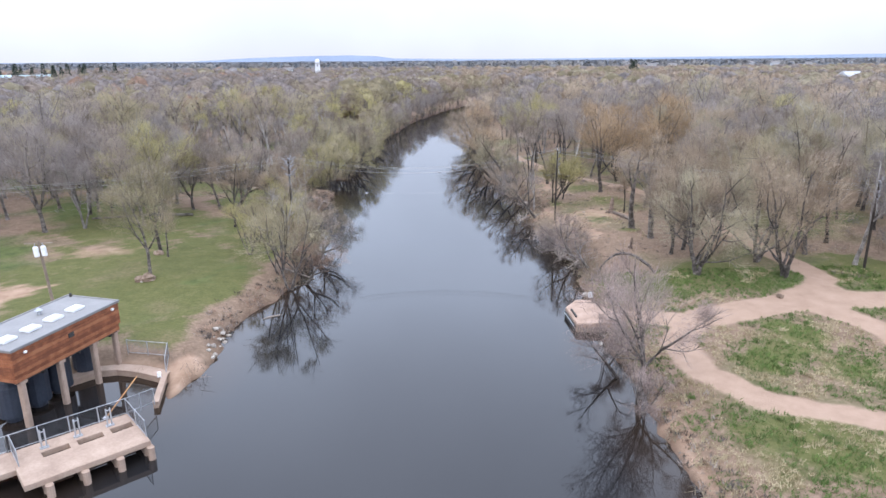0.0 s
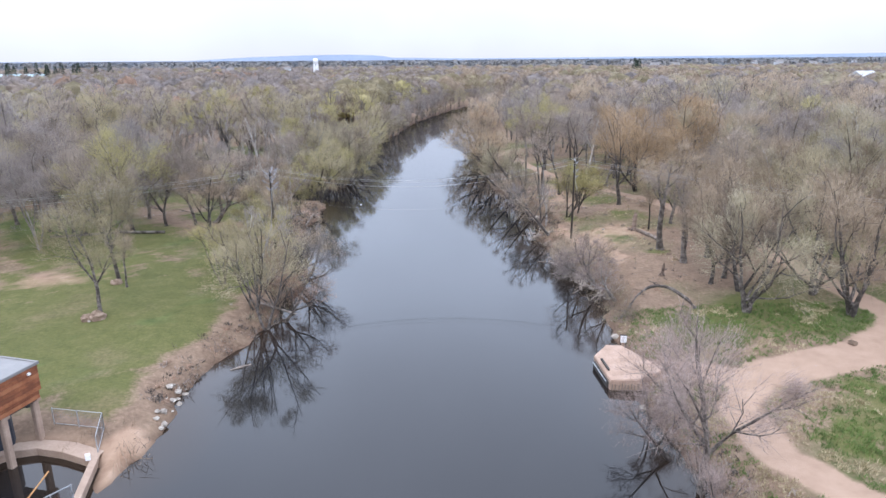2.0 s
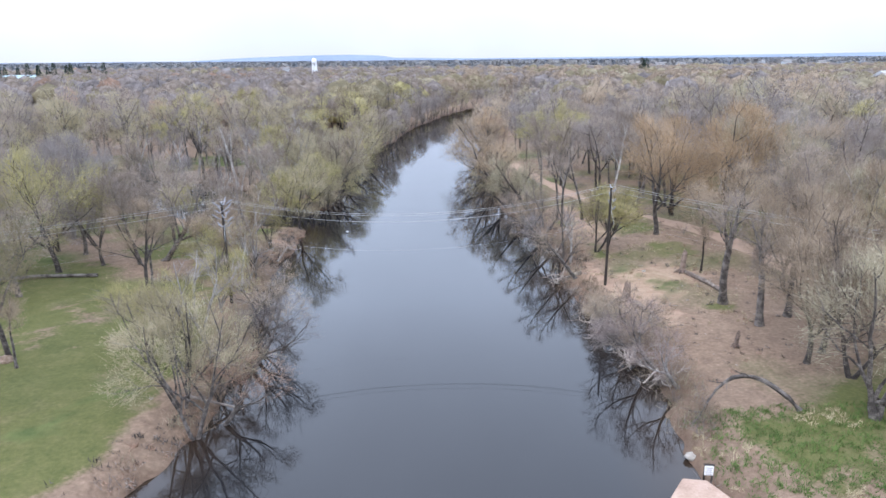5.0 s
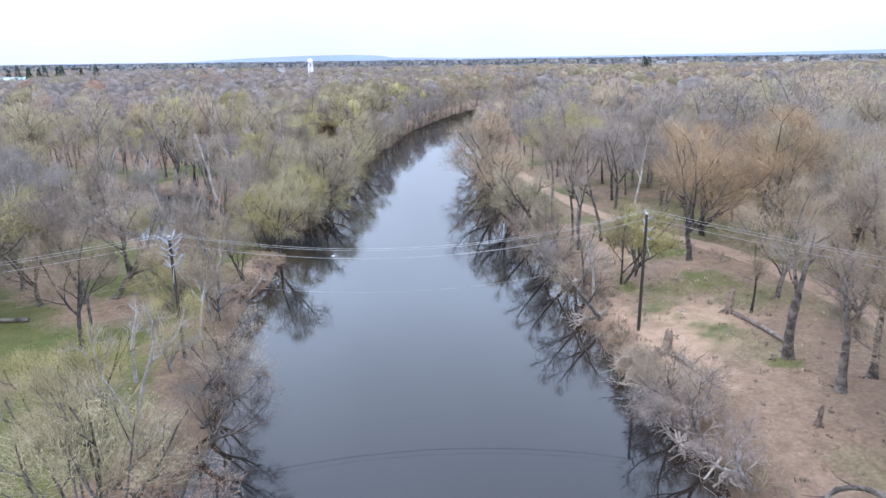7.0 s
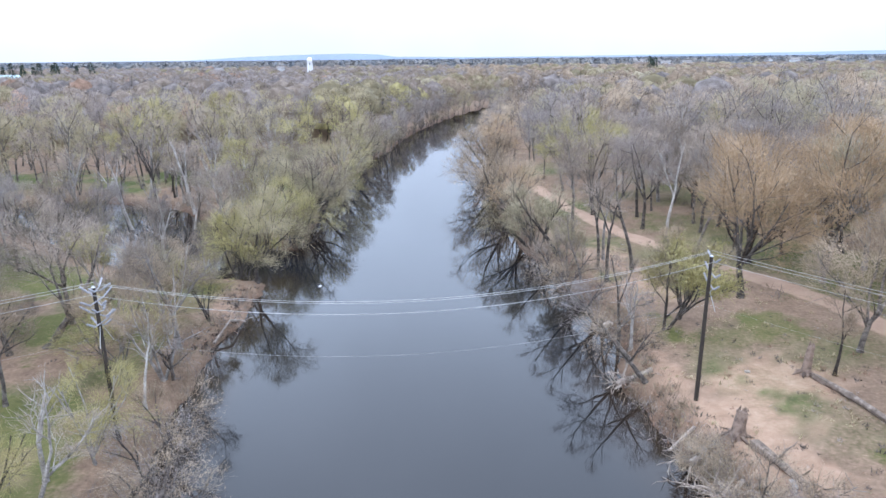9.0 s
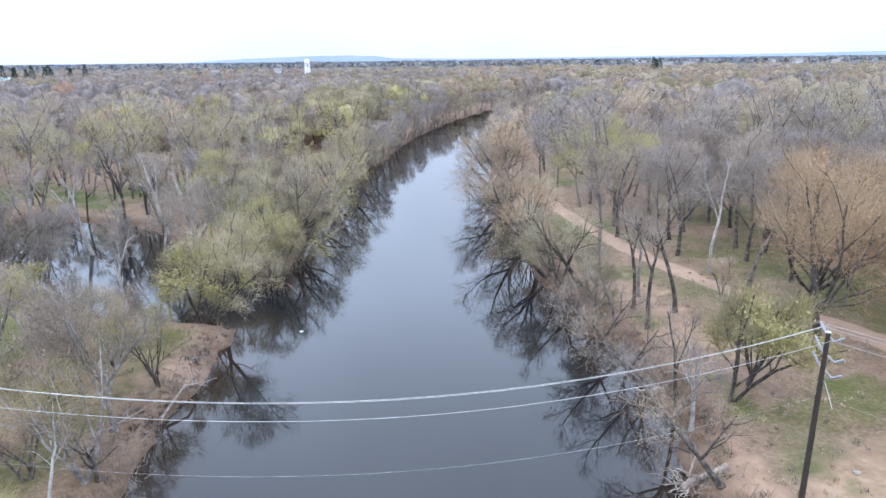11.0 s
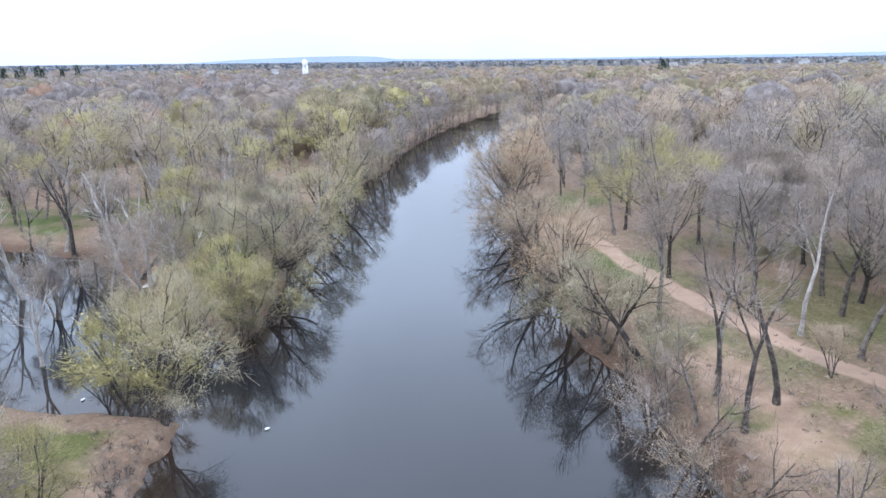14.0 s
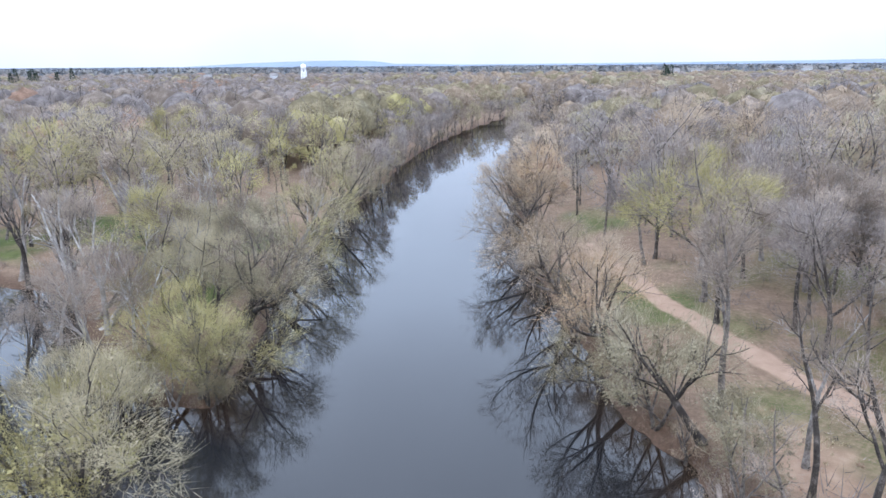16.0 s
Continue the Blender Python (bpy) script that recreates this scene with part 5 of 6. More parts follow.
def intake_deck():
    m = pose(-23.7, 32.8, 0, 0, 0, 42.1)
    d = thing("intake_deck", m, "pale concrete intake deck with slots above the river", "deck")
    L, top = 6.95, 1.2
    s = Soup()
    s.box(pose(L / 2, 1.25, top - 0.2), L, 2.5, 0.4, bevel=0.04)
    part("front_slab", s, M_CONCRETE, d)
    s = Soup()
    s.box(pose(L / 2, 3.85, top - 0.2), L, 1.3, 0.4, bevel=0.04)
    part("back_slab", s, M_CONCRETE, d)
    for u, w in ((0.75, 1.5), (3.25, 0.45), (5.2, 0.45), (L - 0.1, 0.2)):
        s = Soup()
        s.box(pose(u, 2.85, top - 0.202), w, 0.8, 0.39)
        part("cross_beam", s, M_CONCRETE, d)
    for u in (1.2, 3.1, 5.05, 6.85):
        s = Soup()
        s.box(pose(u, 2.4, -0.2), 0.42, 3.9, 2.0)
        s.tube([(u, 0.5, -1.4), (u, 0.5, 0.80)], [0.26, 0.26], 12)
        s.tube([(u, -0.22, -1.4), (u, -0.22, 0.85)], [0.22, 0.22], 12)
        s.box(pose(u, 0.05, 0.7), 0.42, 0.6, 0.28, bevel=0.05)
        part("pier", s, M_CONCRETE, d, "rounded concrete pier nose")
    s = Soup()
    s.box(pose(-2.1, 3.5, top - 0.25), 4.4, 2.5, 0.4, bevel=0.04)
    part("side_slab", s, M_CONCRETE, d)
    for u in (0.8, 2.7, 4.6):
        s = Soup()
        for dx in (-0.13, 0.13):
            s.tube([(u + 1.0 + dx, 3.6, top), (u + 1.0 + dx, 3.6, top + 1.25)], [0.045, 0.045], 8)
        s.tube([(u + 0.87, 3.6, top + 1.1), (u + 1.13, 3.6, top + 1.1)], [0.035, 0.035], 6)
        s.box(pose(u + 1.0, 3.6, top + 0.03), 0.5, 0.3, 0.06)
        part("gate_guide", s, M_STEEL, d, "pair of galvanised gate guides")


intake_deck()


def chain_fence(pts, height=1.1, label="galvanised mesh fence with steel posts", spacing=1.7, mesh_step=0.14):
    """Posts, rails and woven wire along a line of (x, y, z) points."""
    f = thing("fence", pose(0, 0, 0), label, "fence", "fences round the intake")
    for (ax, ay, az), (bx, by, bz) in zip(pts, pts[1:]):
        ln = math.hypot(bx - ax, by - ay)
        n = max(1, round(ln / spacing))
        for k in range(n + 1):
            t = k / n
            p = (ax + (bx - ax) * t, ay + (by - ay) * t, az + (bz - az) * t)
            s = Soup()
            s.tube([(p[0], p[1], p[2] - 0.15), (p[0], p[1], p[2] + height)], [0.035, 0.035], 8)
            s.tube([(p[0], p[1], p[2] + height), (p[0], p[1], p[2] + height + 0.05)], [0.045, 0.01], 8)
            part("post", s, M_STEEL, f)
        for hh in (height, 0.1):
            s = Soup()
            s.tube([(ax, ay, az + hh), (bx, by, bz + hh)], [0.025, 0.025], 6)
            part("rail", s, M_STEEL, f)
        s = Soup()
        k = -height
        wires = []
        while k < ln:
            for sg in (1, -1):
                u0, u1 = (k, k + height) if sg > 0 else (k + height, k)
                a, b = u0, u1
                v0, v1 = 0.0, height
                pa, pb = [a, v0], [b, v1]
                if min(a, b) < 0 or max(a, b) > ln:
                    def cut(u):
                        return v0 + (v1 - v0) * (u - a) / (b - a)
                    lo, hi = max(0, min(a, b)), min(ln, max(a, b))
                    if hi - lo < 0.05:
                        continue
                    pa, pb = [lo, cut(lo)], [hi, cut(hi)]
                wires.append((pa, pb))
            k += mesh_step
        for pa, pb in wires:
            q = [Vector((ax + (bx - ax) * u / ln, ay + (by - ay) * u / ln, az + (bz - az) * u / ln + v)) for u, v in (pa, pb)]
            s.tube(q, [0.004, 0.004], 3, cap=False)
        part("wire_mesh", s, M_MESH, f)


def deck_point(u, v, z):
    p = pose(-23.7, 32.8, 0, 0, 0, 42.1) @ Vector((u, v, z))
    return tuple(p)


chain_fence([deck_point(-4.2, 4.7, 1.15), deck_point(0.0, 4.6, 1.15), deck_point(6.9, 4.4, 1.2), deck_point(6.9, 0.6, 1.2)], 1.15)
chain_fence([(-20.9, 43.4, 0.5), deck_point(6.9, 4.4, 1.2)], 1.15)
chain_fence([(-26.2, 50.9, gz(-26.2, 50.9)), (-22.6, 50.3, gz(-22.6, 50.3)), (-22.0, 48.2, 0.5)], 1.2)
chain_fence([deck_point(0.2, 4.6, 1.15), deck_point(0.2, 2.4, 1.15)], 1.15)

boom = thing("boom_pole", pose(0, 0, 0), "slanting orange boom pole fixed to the deck", "pole")
s = Soup()
s.tube([(-22.7, 40.2, 1.2), (-21.75, 43.1, 2.75)], [0.045, 0.04], 8)
part("pole", s, M_BOOM, boom)
s = Soup()
s.box(pose(-22.72, 40.14, 1.24), 0.3, 0.3, 0.10, bevel=0.02)
part("foot_plate", s, M_STEEL, boom)


# ---------- power line ----------
def utility_pole(x, y, height, turn, arms, label, braces=True, lean=0.0):
    z = gz(x, y)
    p = thing("utility_pole", pose(x, y, z, 0, lean, turn), label, "utility pole", "power line poles")
    s = Soup()
    s.tube([(0, 0, -0.5), (0, 0, height * 0.5), (0, 0, height)], [0.15, 0.13, 0.10], 12)
    part("pole", s, M_POLE, p)
    for k, (zz, half, tilt, yaw) in enumerate(arms):
        s = Soup()
        s.tube([(0.16, -half, zz - tilt), (0.16, half, zz + tilt)], [0.04, 0.04], 6)
        arm = part("crossarm", s, M_PORCELAIN, p, "pale insulated crossarm")
        arm.rotation_euler = (0, 0, radians(yaw))
        for e in (-half, half):
            s = Soup()
            zt = zz + (tilt if e > 0 else -tilt)
            pts = [(0.16, e + math.copysign(0.07 * j, e), zt + 0.02 + 0.05 * j) for j in range(9)]
            s.tube(pts, [0.04, 0.075, 0.04, 0.075, 0.04, 0.075, 0.04, 0.07, 0.03], 8)
            part("insulator", s, M_PORCELAIN, arm)
        if braces:
            s = Soup()
            s.tube([(0.12, -half * 0.7, zz - tilt * 0.7), (0.10, 0, zz - 0.55)], [0.022, 0.022], 5)
            s.tube([(0.12, half * 0.7, zz + tilt * 0.7), (0.10, 0, zz - 0.55)], [0.022, 0.022], 5)
            part("brace", s, M_STEEL, p)
    s = Soup()
    for a in (-0.55, 0.55):
        s.tube([(0.1, a * 0.2, height - 2.4), (0.3, a * 1.2, height - 3.6)], [0.02, 0.02], 5)
    part("cable_drop", s, M_WIRE, p)
    s = Soup()
    s.tube([(0, 0, height), (0, 0, height + 0.06)], [0.14, 0.08], 10)
    part("pole_cap", s, M_STEEL, p)
    return p


utility_pole(16.35, 95.4, 10.3, 5, [(10.0, 0.32, 0.06, 0), (9.1, 0.5, 0.12, 0), (8.3, 0.5, 0.12, 0)], "dark tarred wooden power pole on the sandy bank")
utility_pole(-21.4, 91.3, 10.1, -8, [(9.95, 0.30, 0.05, 10), (9.8, 0.42, -0.12, 95), (9.3, 0.50, 0.15, -20), (9.1, 0.40, 0.1, 60), (8.6, 0.50, -0.12, 15), (8.35, 0.42, 0.16, 110), (7.9, 0.48, 0.1, -10), (7.7, 0.4, -0.1, 70)], "wooden power pole crowded with pale insulators among brush", braces=False)
utility_pole(46.0, 69.6, 9.6, -40, [(9.4, 0.4, 0.1, 0), (8.5, 0.6, 0.15, 0), (7.7, 0.6, 0.15, 0)], "dark wooden power pole on grass beside the track")
utility_pole(-86.0, 69.0, 10.2, 15, [(9.8, 0.5, 0.1, 0), (9.0, 0.7, 0.15, 0)], "wooden power pole beyond the mown grass")


def wire(a, b, sag, r=0.012, name="power_cable", label="pale aluminium power cable strung between poles"):
    a, b = Vector(a), Vector(b)
    n = 40
    pts = []
    for k in range(n + 1):
        t = k / n
        q = a.lerp(b, t)
        q.z -= 4 * sag * t * (1 - t)
        pts.append(q)
    s = Soup()
    s.tube(pts, [r] * (n + 1), 5)
    tagged(new(name, s.mesh(name, [M_WIRE], True)), label, "cable", "power line cables")


LP, RP, P2, P0 = (-21.4, 91.3), (16.35, 95.4), (46.0, 69.6), (-86.0, 69.0)
for dz, off, sag in ((0.0, 0.0, 2.2), (-0.27, 0.4, 2.2), (-0.66, -0.35, 2.25)):
    wire((LP[0], LP[1] + off, 11.55 + dz), (RP[0], RP[1] + off, 11.95 + dz), sag)
    wire((RP[0], RP[1] + off, 11.95 + dz), (P2[0], P2[1] + off, 11.1 + dz), 0.6)
    wire((P0[0], P0[1] + off, 11.5 + dz), (LP[0], LP[1] + off, 11.55 + dz), 2.0)
wire((LP[0], LP[1], 8.0), (RP[0], RP[1], 8.3), 2.3, 0.004, "phone_cable", "thin pale telephone cable below the power line")
wire((RP[0], RP[1], 8.3), (P2[0], P2[1], 7.6), 0.7, 0.004, "phone_cable", "thin pale telephone cable below the power line")
wire((P0[0], P0[1], 8.2), (LP[0], LP[1], 8.0), 2.0, 0.004, "phone_cable", "thin pale telephone cable below the power line")


def transformer_pole():
    x, y = -35.6, 57.2
    p = thing("transformer_pole", pose(x, y, gz(x, y), 0, -3, 20), "slim wooden pole with pale transformers behind the intake house", "utility pole")
    s = Soup()
    s.tube([(0, 0, -0.5), (0, 0, 7.3)], [0.15, 0.11], 10)
    part("pole", s, M_TIMBER, p)
    for a in (-0.3, 0.3):
        s = Soup()
        s.tube([(a, -0.1, 5.9), (a, -0.1, 5.95), (a, -0.1, 6.75), (a, -0.1, 6.85)], [0.17, 0.23, 0.23, 0.14], 12)
        t = part("transformer", s, M_WHITE, p, "pale grey transformer can")
        s = Soup()
        s.tube([(a, -0.1, 6.82), (a, -0.1, 7.1)], [0.05, 0.03], 6)
        part("bushing", s, M_PORCELAIN, t)
    s = Soup()
    s.box(pose(0, 0, 7.1, 0, 6, 0), 2.2, 0.12, 0.10)
    part("crossarm", s, M_TIMBER, p)


transformer_pole()


# ---------- boat ramp and notice board ----------
def boat_landing():
    outline = [(11.9, 61.3), (12.15, 56.9), (14.2, 56.8), (15.2, 57.3), (17.1, 58.3), (15.8, 60.1), (14.6, 62.9), (13.3, 63.2)]
    b = thing("boat_landing", pose(0, 0, 0), "pale concrete boat landing slab at the river edge", "landing")
    bm = bmesh.new()
    top = [bm.verts.new((x, y, 0.78 + 0.055 * (x - 12))) for x, y in outline]
    low = [bm.verts.new((x, y, -0.9)) for x, y in outline]
    bm.faces.new(top)
    for k in range(len(top)):
        j = (k + 1) % len(top)
        bm.faces.new((top[k], low[k], low[j], top[j]))
    bmesh.ops.recalc_face_normals(bm, faces=bm.faces)
    bmesh.ops.bevel(bm, geom=[e for e in bm.edges if abs(e.verts[0].co.z - e.verts[1].co.z) < 0.4 and e.verts[0].co.z > 0], offset=0.06, segments=2, affect='EDGES')
    me = bpy.data.meshes.new("slab")
    bm.to_mesh(me)
    bm.free()
    me.materials.append(M_LANDING)
    o = new("slab", me)
    o.parent = b
    s = Soup()
    s.tube([(11.72, 60.7, 0.42), (12.0, 57.4, 0.42)], [0.045, 0.045], 8)
    part("fender_pipe", s, M_STEEL, b, "pale metal fender pipe")
    s = Soup()
    s.box(pose(12.35, 59.4, 0.90, 0, 0, 94), 1.9, 0.16, 0.16, bevel=0.02)
    part("kerb_timber", s, M_DARK, b, "dark timber kerb")
    s = Soup()
    s.box(pose(11.95, 59.0, 0.25, 0, 0, 94), 3.6, 0.14, 0.6, bevel=0.02)
    part("face_timber", s, M_DARK, b)
    for k in range(9):
        s = Soup()
        px, py = 12.3 + k * 0.24, 56.72
        s.tube([(px, py, -0.8), (px + over_rng.uniform(-0.03, 0.03), py, 0.55 + over_rng.uniform(-0.12, 0.12))], [0.06, 0.05], 6)
        part("pile", s, M_TIMBER, b)
    s = Soup()
    s.tube([(14.45, 56.6, -0.3), (14.75, 54.6, 0.55), (14.9, 53.6, 0.8)], [0.10, 0.12, 0.06], 6)
    part("edge_log", s, M_DEADWOOD, b)


M_LANDING = material("sandy_concrete", [(0.288, 0.193, 0.141), (0.378, 0.258, 0.194), (0.441, 0.316, 0.247)], 0.9, bump=0.25)
boat_landing()


def notice_board():
    x, y = 14.75, 63.2
    n = thing("notice_board", pose(x, y, gz(x, y), 0, 0, -6), "small white notice board on two dark wooden posts", "sign")
    for a in (-0.22, 0.22):
        s = Soup()
        s.box(pose(a, 0, 0.7), 0.09, 0.09, 1.7, bevel=0.01)
        part("post", s, M_POLE, n)
    s = Soup()
    s.box(pose(0, -0.07, 1.40), 0.50, 0.035, 0.60, bevel=0.008)
    board = part("board", s, M_WHITE, n, "white painted panel")
    s = Soup()
    for k in range(4):
        s.box(pose(0, -0.092, 1.58 - 0.13 * k), 0.38 - 0.08 * (k % 2), 0.006, 0.04)
    part("writing", s, M_SHINGLE, board)
    s = Soup()
    s.box(pose(0, 0, 1.74, 12, 0, 0), 0.60, 0.16, 0.04, bevel=0.01)
    part("cap", s, M_POLE, n)


notice_board()


# ---------- dead wood, stumps and rocks ----------
dead_rng = np.random.default_rng(33)


def lumpy_tube(soup, pts, radii, sides, amount=0.12):
    soup.tube(pts, radii, sides)
    v = soup.v[-1]
    v += dead_rng.normal(0, amount, v.shape) * np.repeat(np.asarray(radii), sides)[:, None]


M_STUMP = material("brown_split_wood", [(0.07, 0.05, 0.04), (0.16, 0.115, 0.09), (0.27, 0.20, 0.16)], 2.2, per_object=0.3)


M_LOG = material("weathered_log_bark", [(0.11, 0.082, 0.065), (0.21, 0.165, 0.135), (0.34, 0.28, 0.235)], 2.4, per_object=0.3)


def stump(x, y, h, r, label, jag=True):
    t = thing("stump", pose(x, y, gz(x, y), 0, 4, 30), label, "tree stump", "stumps on the sandy bank")
    s = Soup()
    lumpy_tube(s, [(0, 0, -0.3), (0, 0, 0.15), (0.02, 0, 0.5), (0.05, 0, h * 0.8), (0.06, 0, h)], [r * 1.6, r * 1.25, r, r * 0.9, r * 0.75], 10)
    if jag:
        for k in range(5):
            a = k * 1.26
            lumpy_tube(s, [(0.06 + r * 0.6 * math.cos(a), r * 0.6 * math.sin(a), h - 0.1), (0.08 + r * 0.5 * math.cos(a), r * 0.5 * math.sin(a), h + dead_rng.uniform(0.1, 0.4))], [0.10, 0.02], 4)
    part("trunk", s, M_STUMP, t)
    for k in range(6):
        a = k * 1.05 + 0.3
        s = Soup()
        lumpy_tube(s, [(r * math.cos(a), r * math.sin(a), 0.2), (2.2 * r * math.cos(a), 2.2 * r * math.sin(a), 0.04), (3.2 * r * math.cos(a + 0.2), 3.2 * r * math.sin(a + 0.2), -0.12)], [0.14, 0.09, 0.03], 5)
        part("root", s, M_STUMP, t)


stump(17.3, 91.0, 1.75, 0.40, "broken dark tree stump on the sandy bank")
stump(25.3, 98.3, 2.2, 0.30, "tall weathered stump on bare sandy ground")
stump(23.2, 79.6, 1.1, 0.15, "thin dead stump in leaf litter")


def fallen_log(points, r0, r1, label, mat, limbs=5):
    ground = [(x, y, gz(x, y) + r0 * 0.7 + dz) for x, y, dz in points]
    t = thing("fallen_log", pose(0, 0, 0), label, "log", "fallen wood")
    s = Soup()
    lumpy_tube(s, ground, list(np.linspace(r0, r1, len(ground))), 8, 0.16)
    part("trunk", s, mat, t)
    for k in range(limbs):
        p, d = along([Vector(g) for g in ground], dead_rng.uniform(0.3, 0.98))
        lp, lr = grow(dead_rng, p, side_way(dead_rng, d, dead_rng.uniform(0.5, 1.1), dead_rng.uniform(0, 3.14)), dead_rng.uniform(0.8, 2.4), r1 * 0.7, 0.015, 4, 0.25, 0.02)
        s = Soup()
        s.tube(lp, lr, 5)
        part("branch", s, mat, t)


fallen_log([(17.9, 90.0, 0.0), (18.4, 87.4, 0.05), (18.9, 84.6, 0.0)], 0.30, 0.16, "grey fallen trunk lying on the sandy bank", M_LOG)
fallen_log([(25.6, 97.6, 0.0), (26.2, 94.6, 0.1), (26.9, 91.4, 0.0)], 0.26, 0.18, "weathered fallen trunk on bare ground", M_LOG, 2)
fallen_log([(22.9 - 7.0 * k / 11, 69.0 + 1.7 * math.sin(math.pi * k / 11), 1.9 * math.sin(math.pi * min(1, k / 10)) ** 0.8) for k in range(12)], 0.20, 0.06, "dark arching fallen tree over the grass", M_BARK, 6)
fallen_log([(15.2, 92.4, 0.1), (13.4, 91.4, 0.3), (11.6, 90.8, -0.2)], 0.12, 0.05, "pale snag reaching into the water", M_DEADWOOD, 6)
fallen_log([(16.0, 87.0, 0.1), (13.8, 85.6, 0.2), (12.0, 84.0, 0.0)], 0.12, 0.04, "pale snag reaching into the water", M_DEADWOOD, 7)
fallen_log([(15.6, 81.0, 0.2), (13.6, 79.0, 0.3), (12.0, 78.2, 0.0)], 0.12, 0.04, "pale snag reaching into the water", M_DEADWOOD, 7)
fallen_log([(16.4, 77.6, 0.2), (14.6, 76.0, 0.5), (12.8, 75.6, 0.2)], 0.10, 0.03, "pale snag reaching into the water", M_DEADWOOD, 8)
fallen_log([(-20.9, 107.4, 0.4), (-20.4, 110.4, 1.2), (-19.9, 113.0, 0.3)], 0.13, 0.04, "bleached fallen branch on the spit", M_DEADWOOD, 7)
fallen_log([(-18.4, 77.5, 0.4), (-16.4, 78.6, 0.6), (-14.2, 79.0, 0.5)], 0.14, 0.04, "bleached branch leaning over the water", M_DEADWOOD, 8)
fallen_log([(-18.2, 71.6, 0.6), (-15.4, 72.6, 0.9), (-12.6, 73.4, 0.3)], 0.12, 0.03, "bleached branch leaning over the water", M_DEADWOOD, 7)
fallen_log([(12.4, 123.0, 0.2), (10.9, 121.6, 0.2), (9.6, 119.8, 0.1)], 0.12, 0.05, "pale broken snag at the foot of the bank", M_DEADWOOD, 4)
fallen_log([(12.0, 126.5, 0.8), (11.3, 124.2, 0.9), (10.9, 121.8, 0.0)], 0.16, 0.07, "bleached split trunk hanging down the bank", M_DEADWOOD, 3)
fallen_log([(-33.5, 134.5, 1.0), (-29.0, 134.0, 1.2), (-25.0, 135.0, 0.9)], 0.18, 0.08, "dark trunk fallen across the backwater", M_BARK, 6)
fallen_log([(-38.0, 98.0, 0.0), (-44.0, 97.2, 0.1), (-52.0, 95.5, 0.0)], 0.22, 0.14, "dark fallen trunk at the edge of the grass", M_BARK, 5)
fallen_log([(14.8, 100.2, 0.0), (12.9, 100.0, 0.0), (11.6, 99.4, 0.1)], 0.22, 0.10, "matted driftwood lodged against the bank", M_DEADWOOD, 10)


def root_tangle(x, y, reach, n, label, mat):
    """Washed-up crowns and roots: many crooked bare limbs from one heart."""
    t = thing("root_tangle", pose(x, y, max(gz(x, y), 0.0)), label, "driftwood", "fallen wood")
    s = Soup()
    lumpy_tube(s, [(0.6, 0.3, 0.2), (0, 0, 0.5), (-0.7, -0.4, 0.45)], [0.22, 0.26, 0.16], 8)
    heart = part("trunk", s, mat, t)
    for k in range(n):
        a = dead_rng.uniform(0, 6.28)
        start = Vector((0.5 * math.cos(a), 0.5 * math.sin(a), dead_rng.uniform(0.2, 0.6)))
        way = Vector((math.cos(a) + dead_rng.normal(0, 0.3), math.sin(a) + dead_rng.normal(0, 0.3), dead_rng.uniform(0.0, 0.9)))
        lp, lr = grow(dead_rng, start, way, reach * dead_rng.uniform(0.5, 1.1), dead_rng.uniform(0.05, 0.11), 0.012, 6, 0.3, -0.06)
        s = Soup()
        s.tube(lp, lr, 5)
        for j in range(4):
            p, d = along(lp, dead_rng.uniform(0.3, 0.95))
            bp, br = grow(dead_rng, p, side_way(dead_rng, d, dead_rng.uniform(0.4, 1.1), dead_rng.uniform(0, 6.28)), reach * dead_rng.uniform(0.2, 0.45), 0.03, 0.008, 3, 0.3, 0.0)
            s.tube(bp, br, 3, cap=False)
        part("limb", s, mat, t)


for x, y, r, n in ((14.9, 79.0, 2.6, 16), (15.3, 82.8, 3.0, 18), (14.8, 86.4, 2.8, 18), (14.4, 89.6, 2.4, 14), (16.2, 76.0, 2.2, 12), (12.6, 99.6, 1.8, 14), (14.0, 110.5, 1.6, 10)):
    root_tangle(x, y, r, n, "tangled grey fallen limbs washed against the bank", M_DEADWOOD)
root_tangle(12.1, 123.4, 2.0, 14, "reddish exposed roots hanging from the bank", M_BARK)
root_tangle(-18.6, 79.5, 2.4, 12, "tangled grey fallen limbs on the bank", M_DEADWOOD)


M_CLOD = material("brown_earth", [(0.11, 0.075, 0.052), (0.19, 0.13, 0.09), (0.30, 0.22, 0.165)], 2.5, per_object=0.3)


def rock(x, y, r, label="pale angular rock at the water's edge", mat=M_STONE):
    bm = bmesh.new()
    bmesh.ops.create_icosphere(bm, subdivisions=2, radius=r)
    for v in bm.verts:
        n = noise.noise(v.co * (1.4 / r) + Vector((x, y, 0)))
        v.co *= 1.0 + 0.45 * n
        v.co.z *= 0.62
    me = bpy.data.meshes.new("rock")
    bm.to_mesh(me)
    bm.free()
    me.materials.append(mat)
    o = new("rock", me)
    o.matrix_world = pose(x, y, max(gz(x, y), -0.1) + r * 0.25, 0, 0, dead_rng.uniform(0, 360))
    tagged(o, label, "rock", "rocks on the bank")


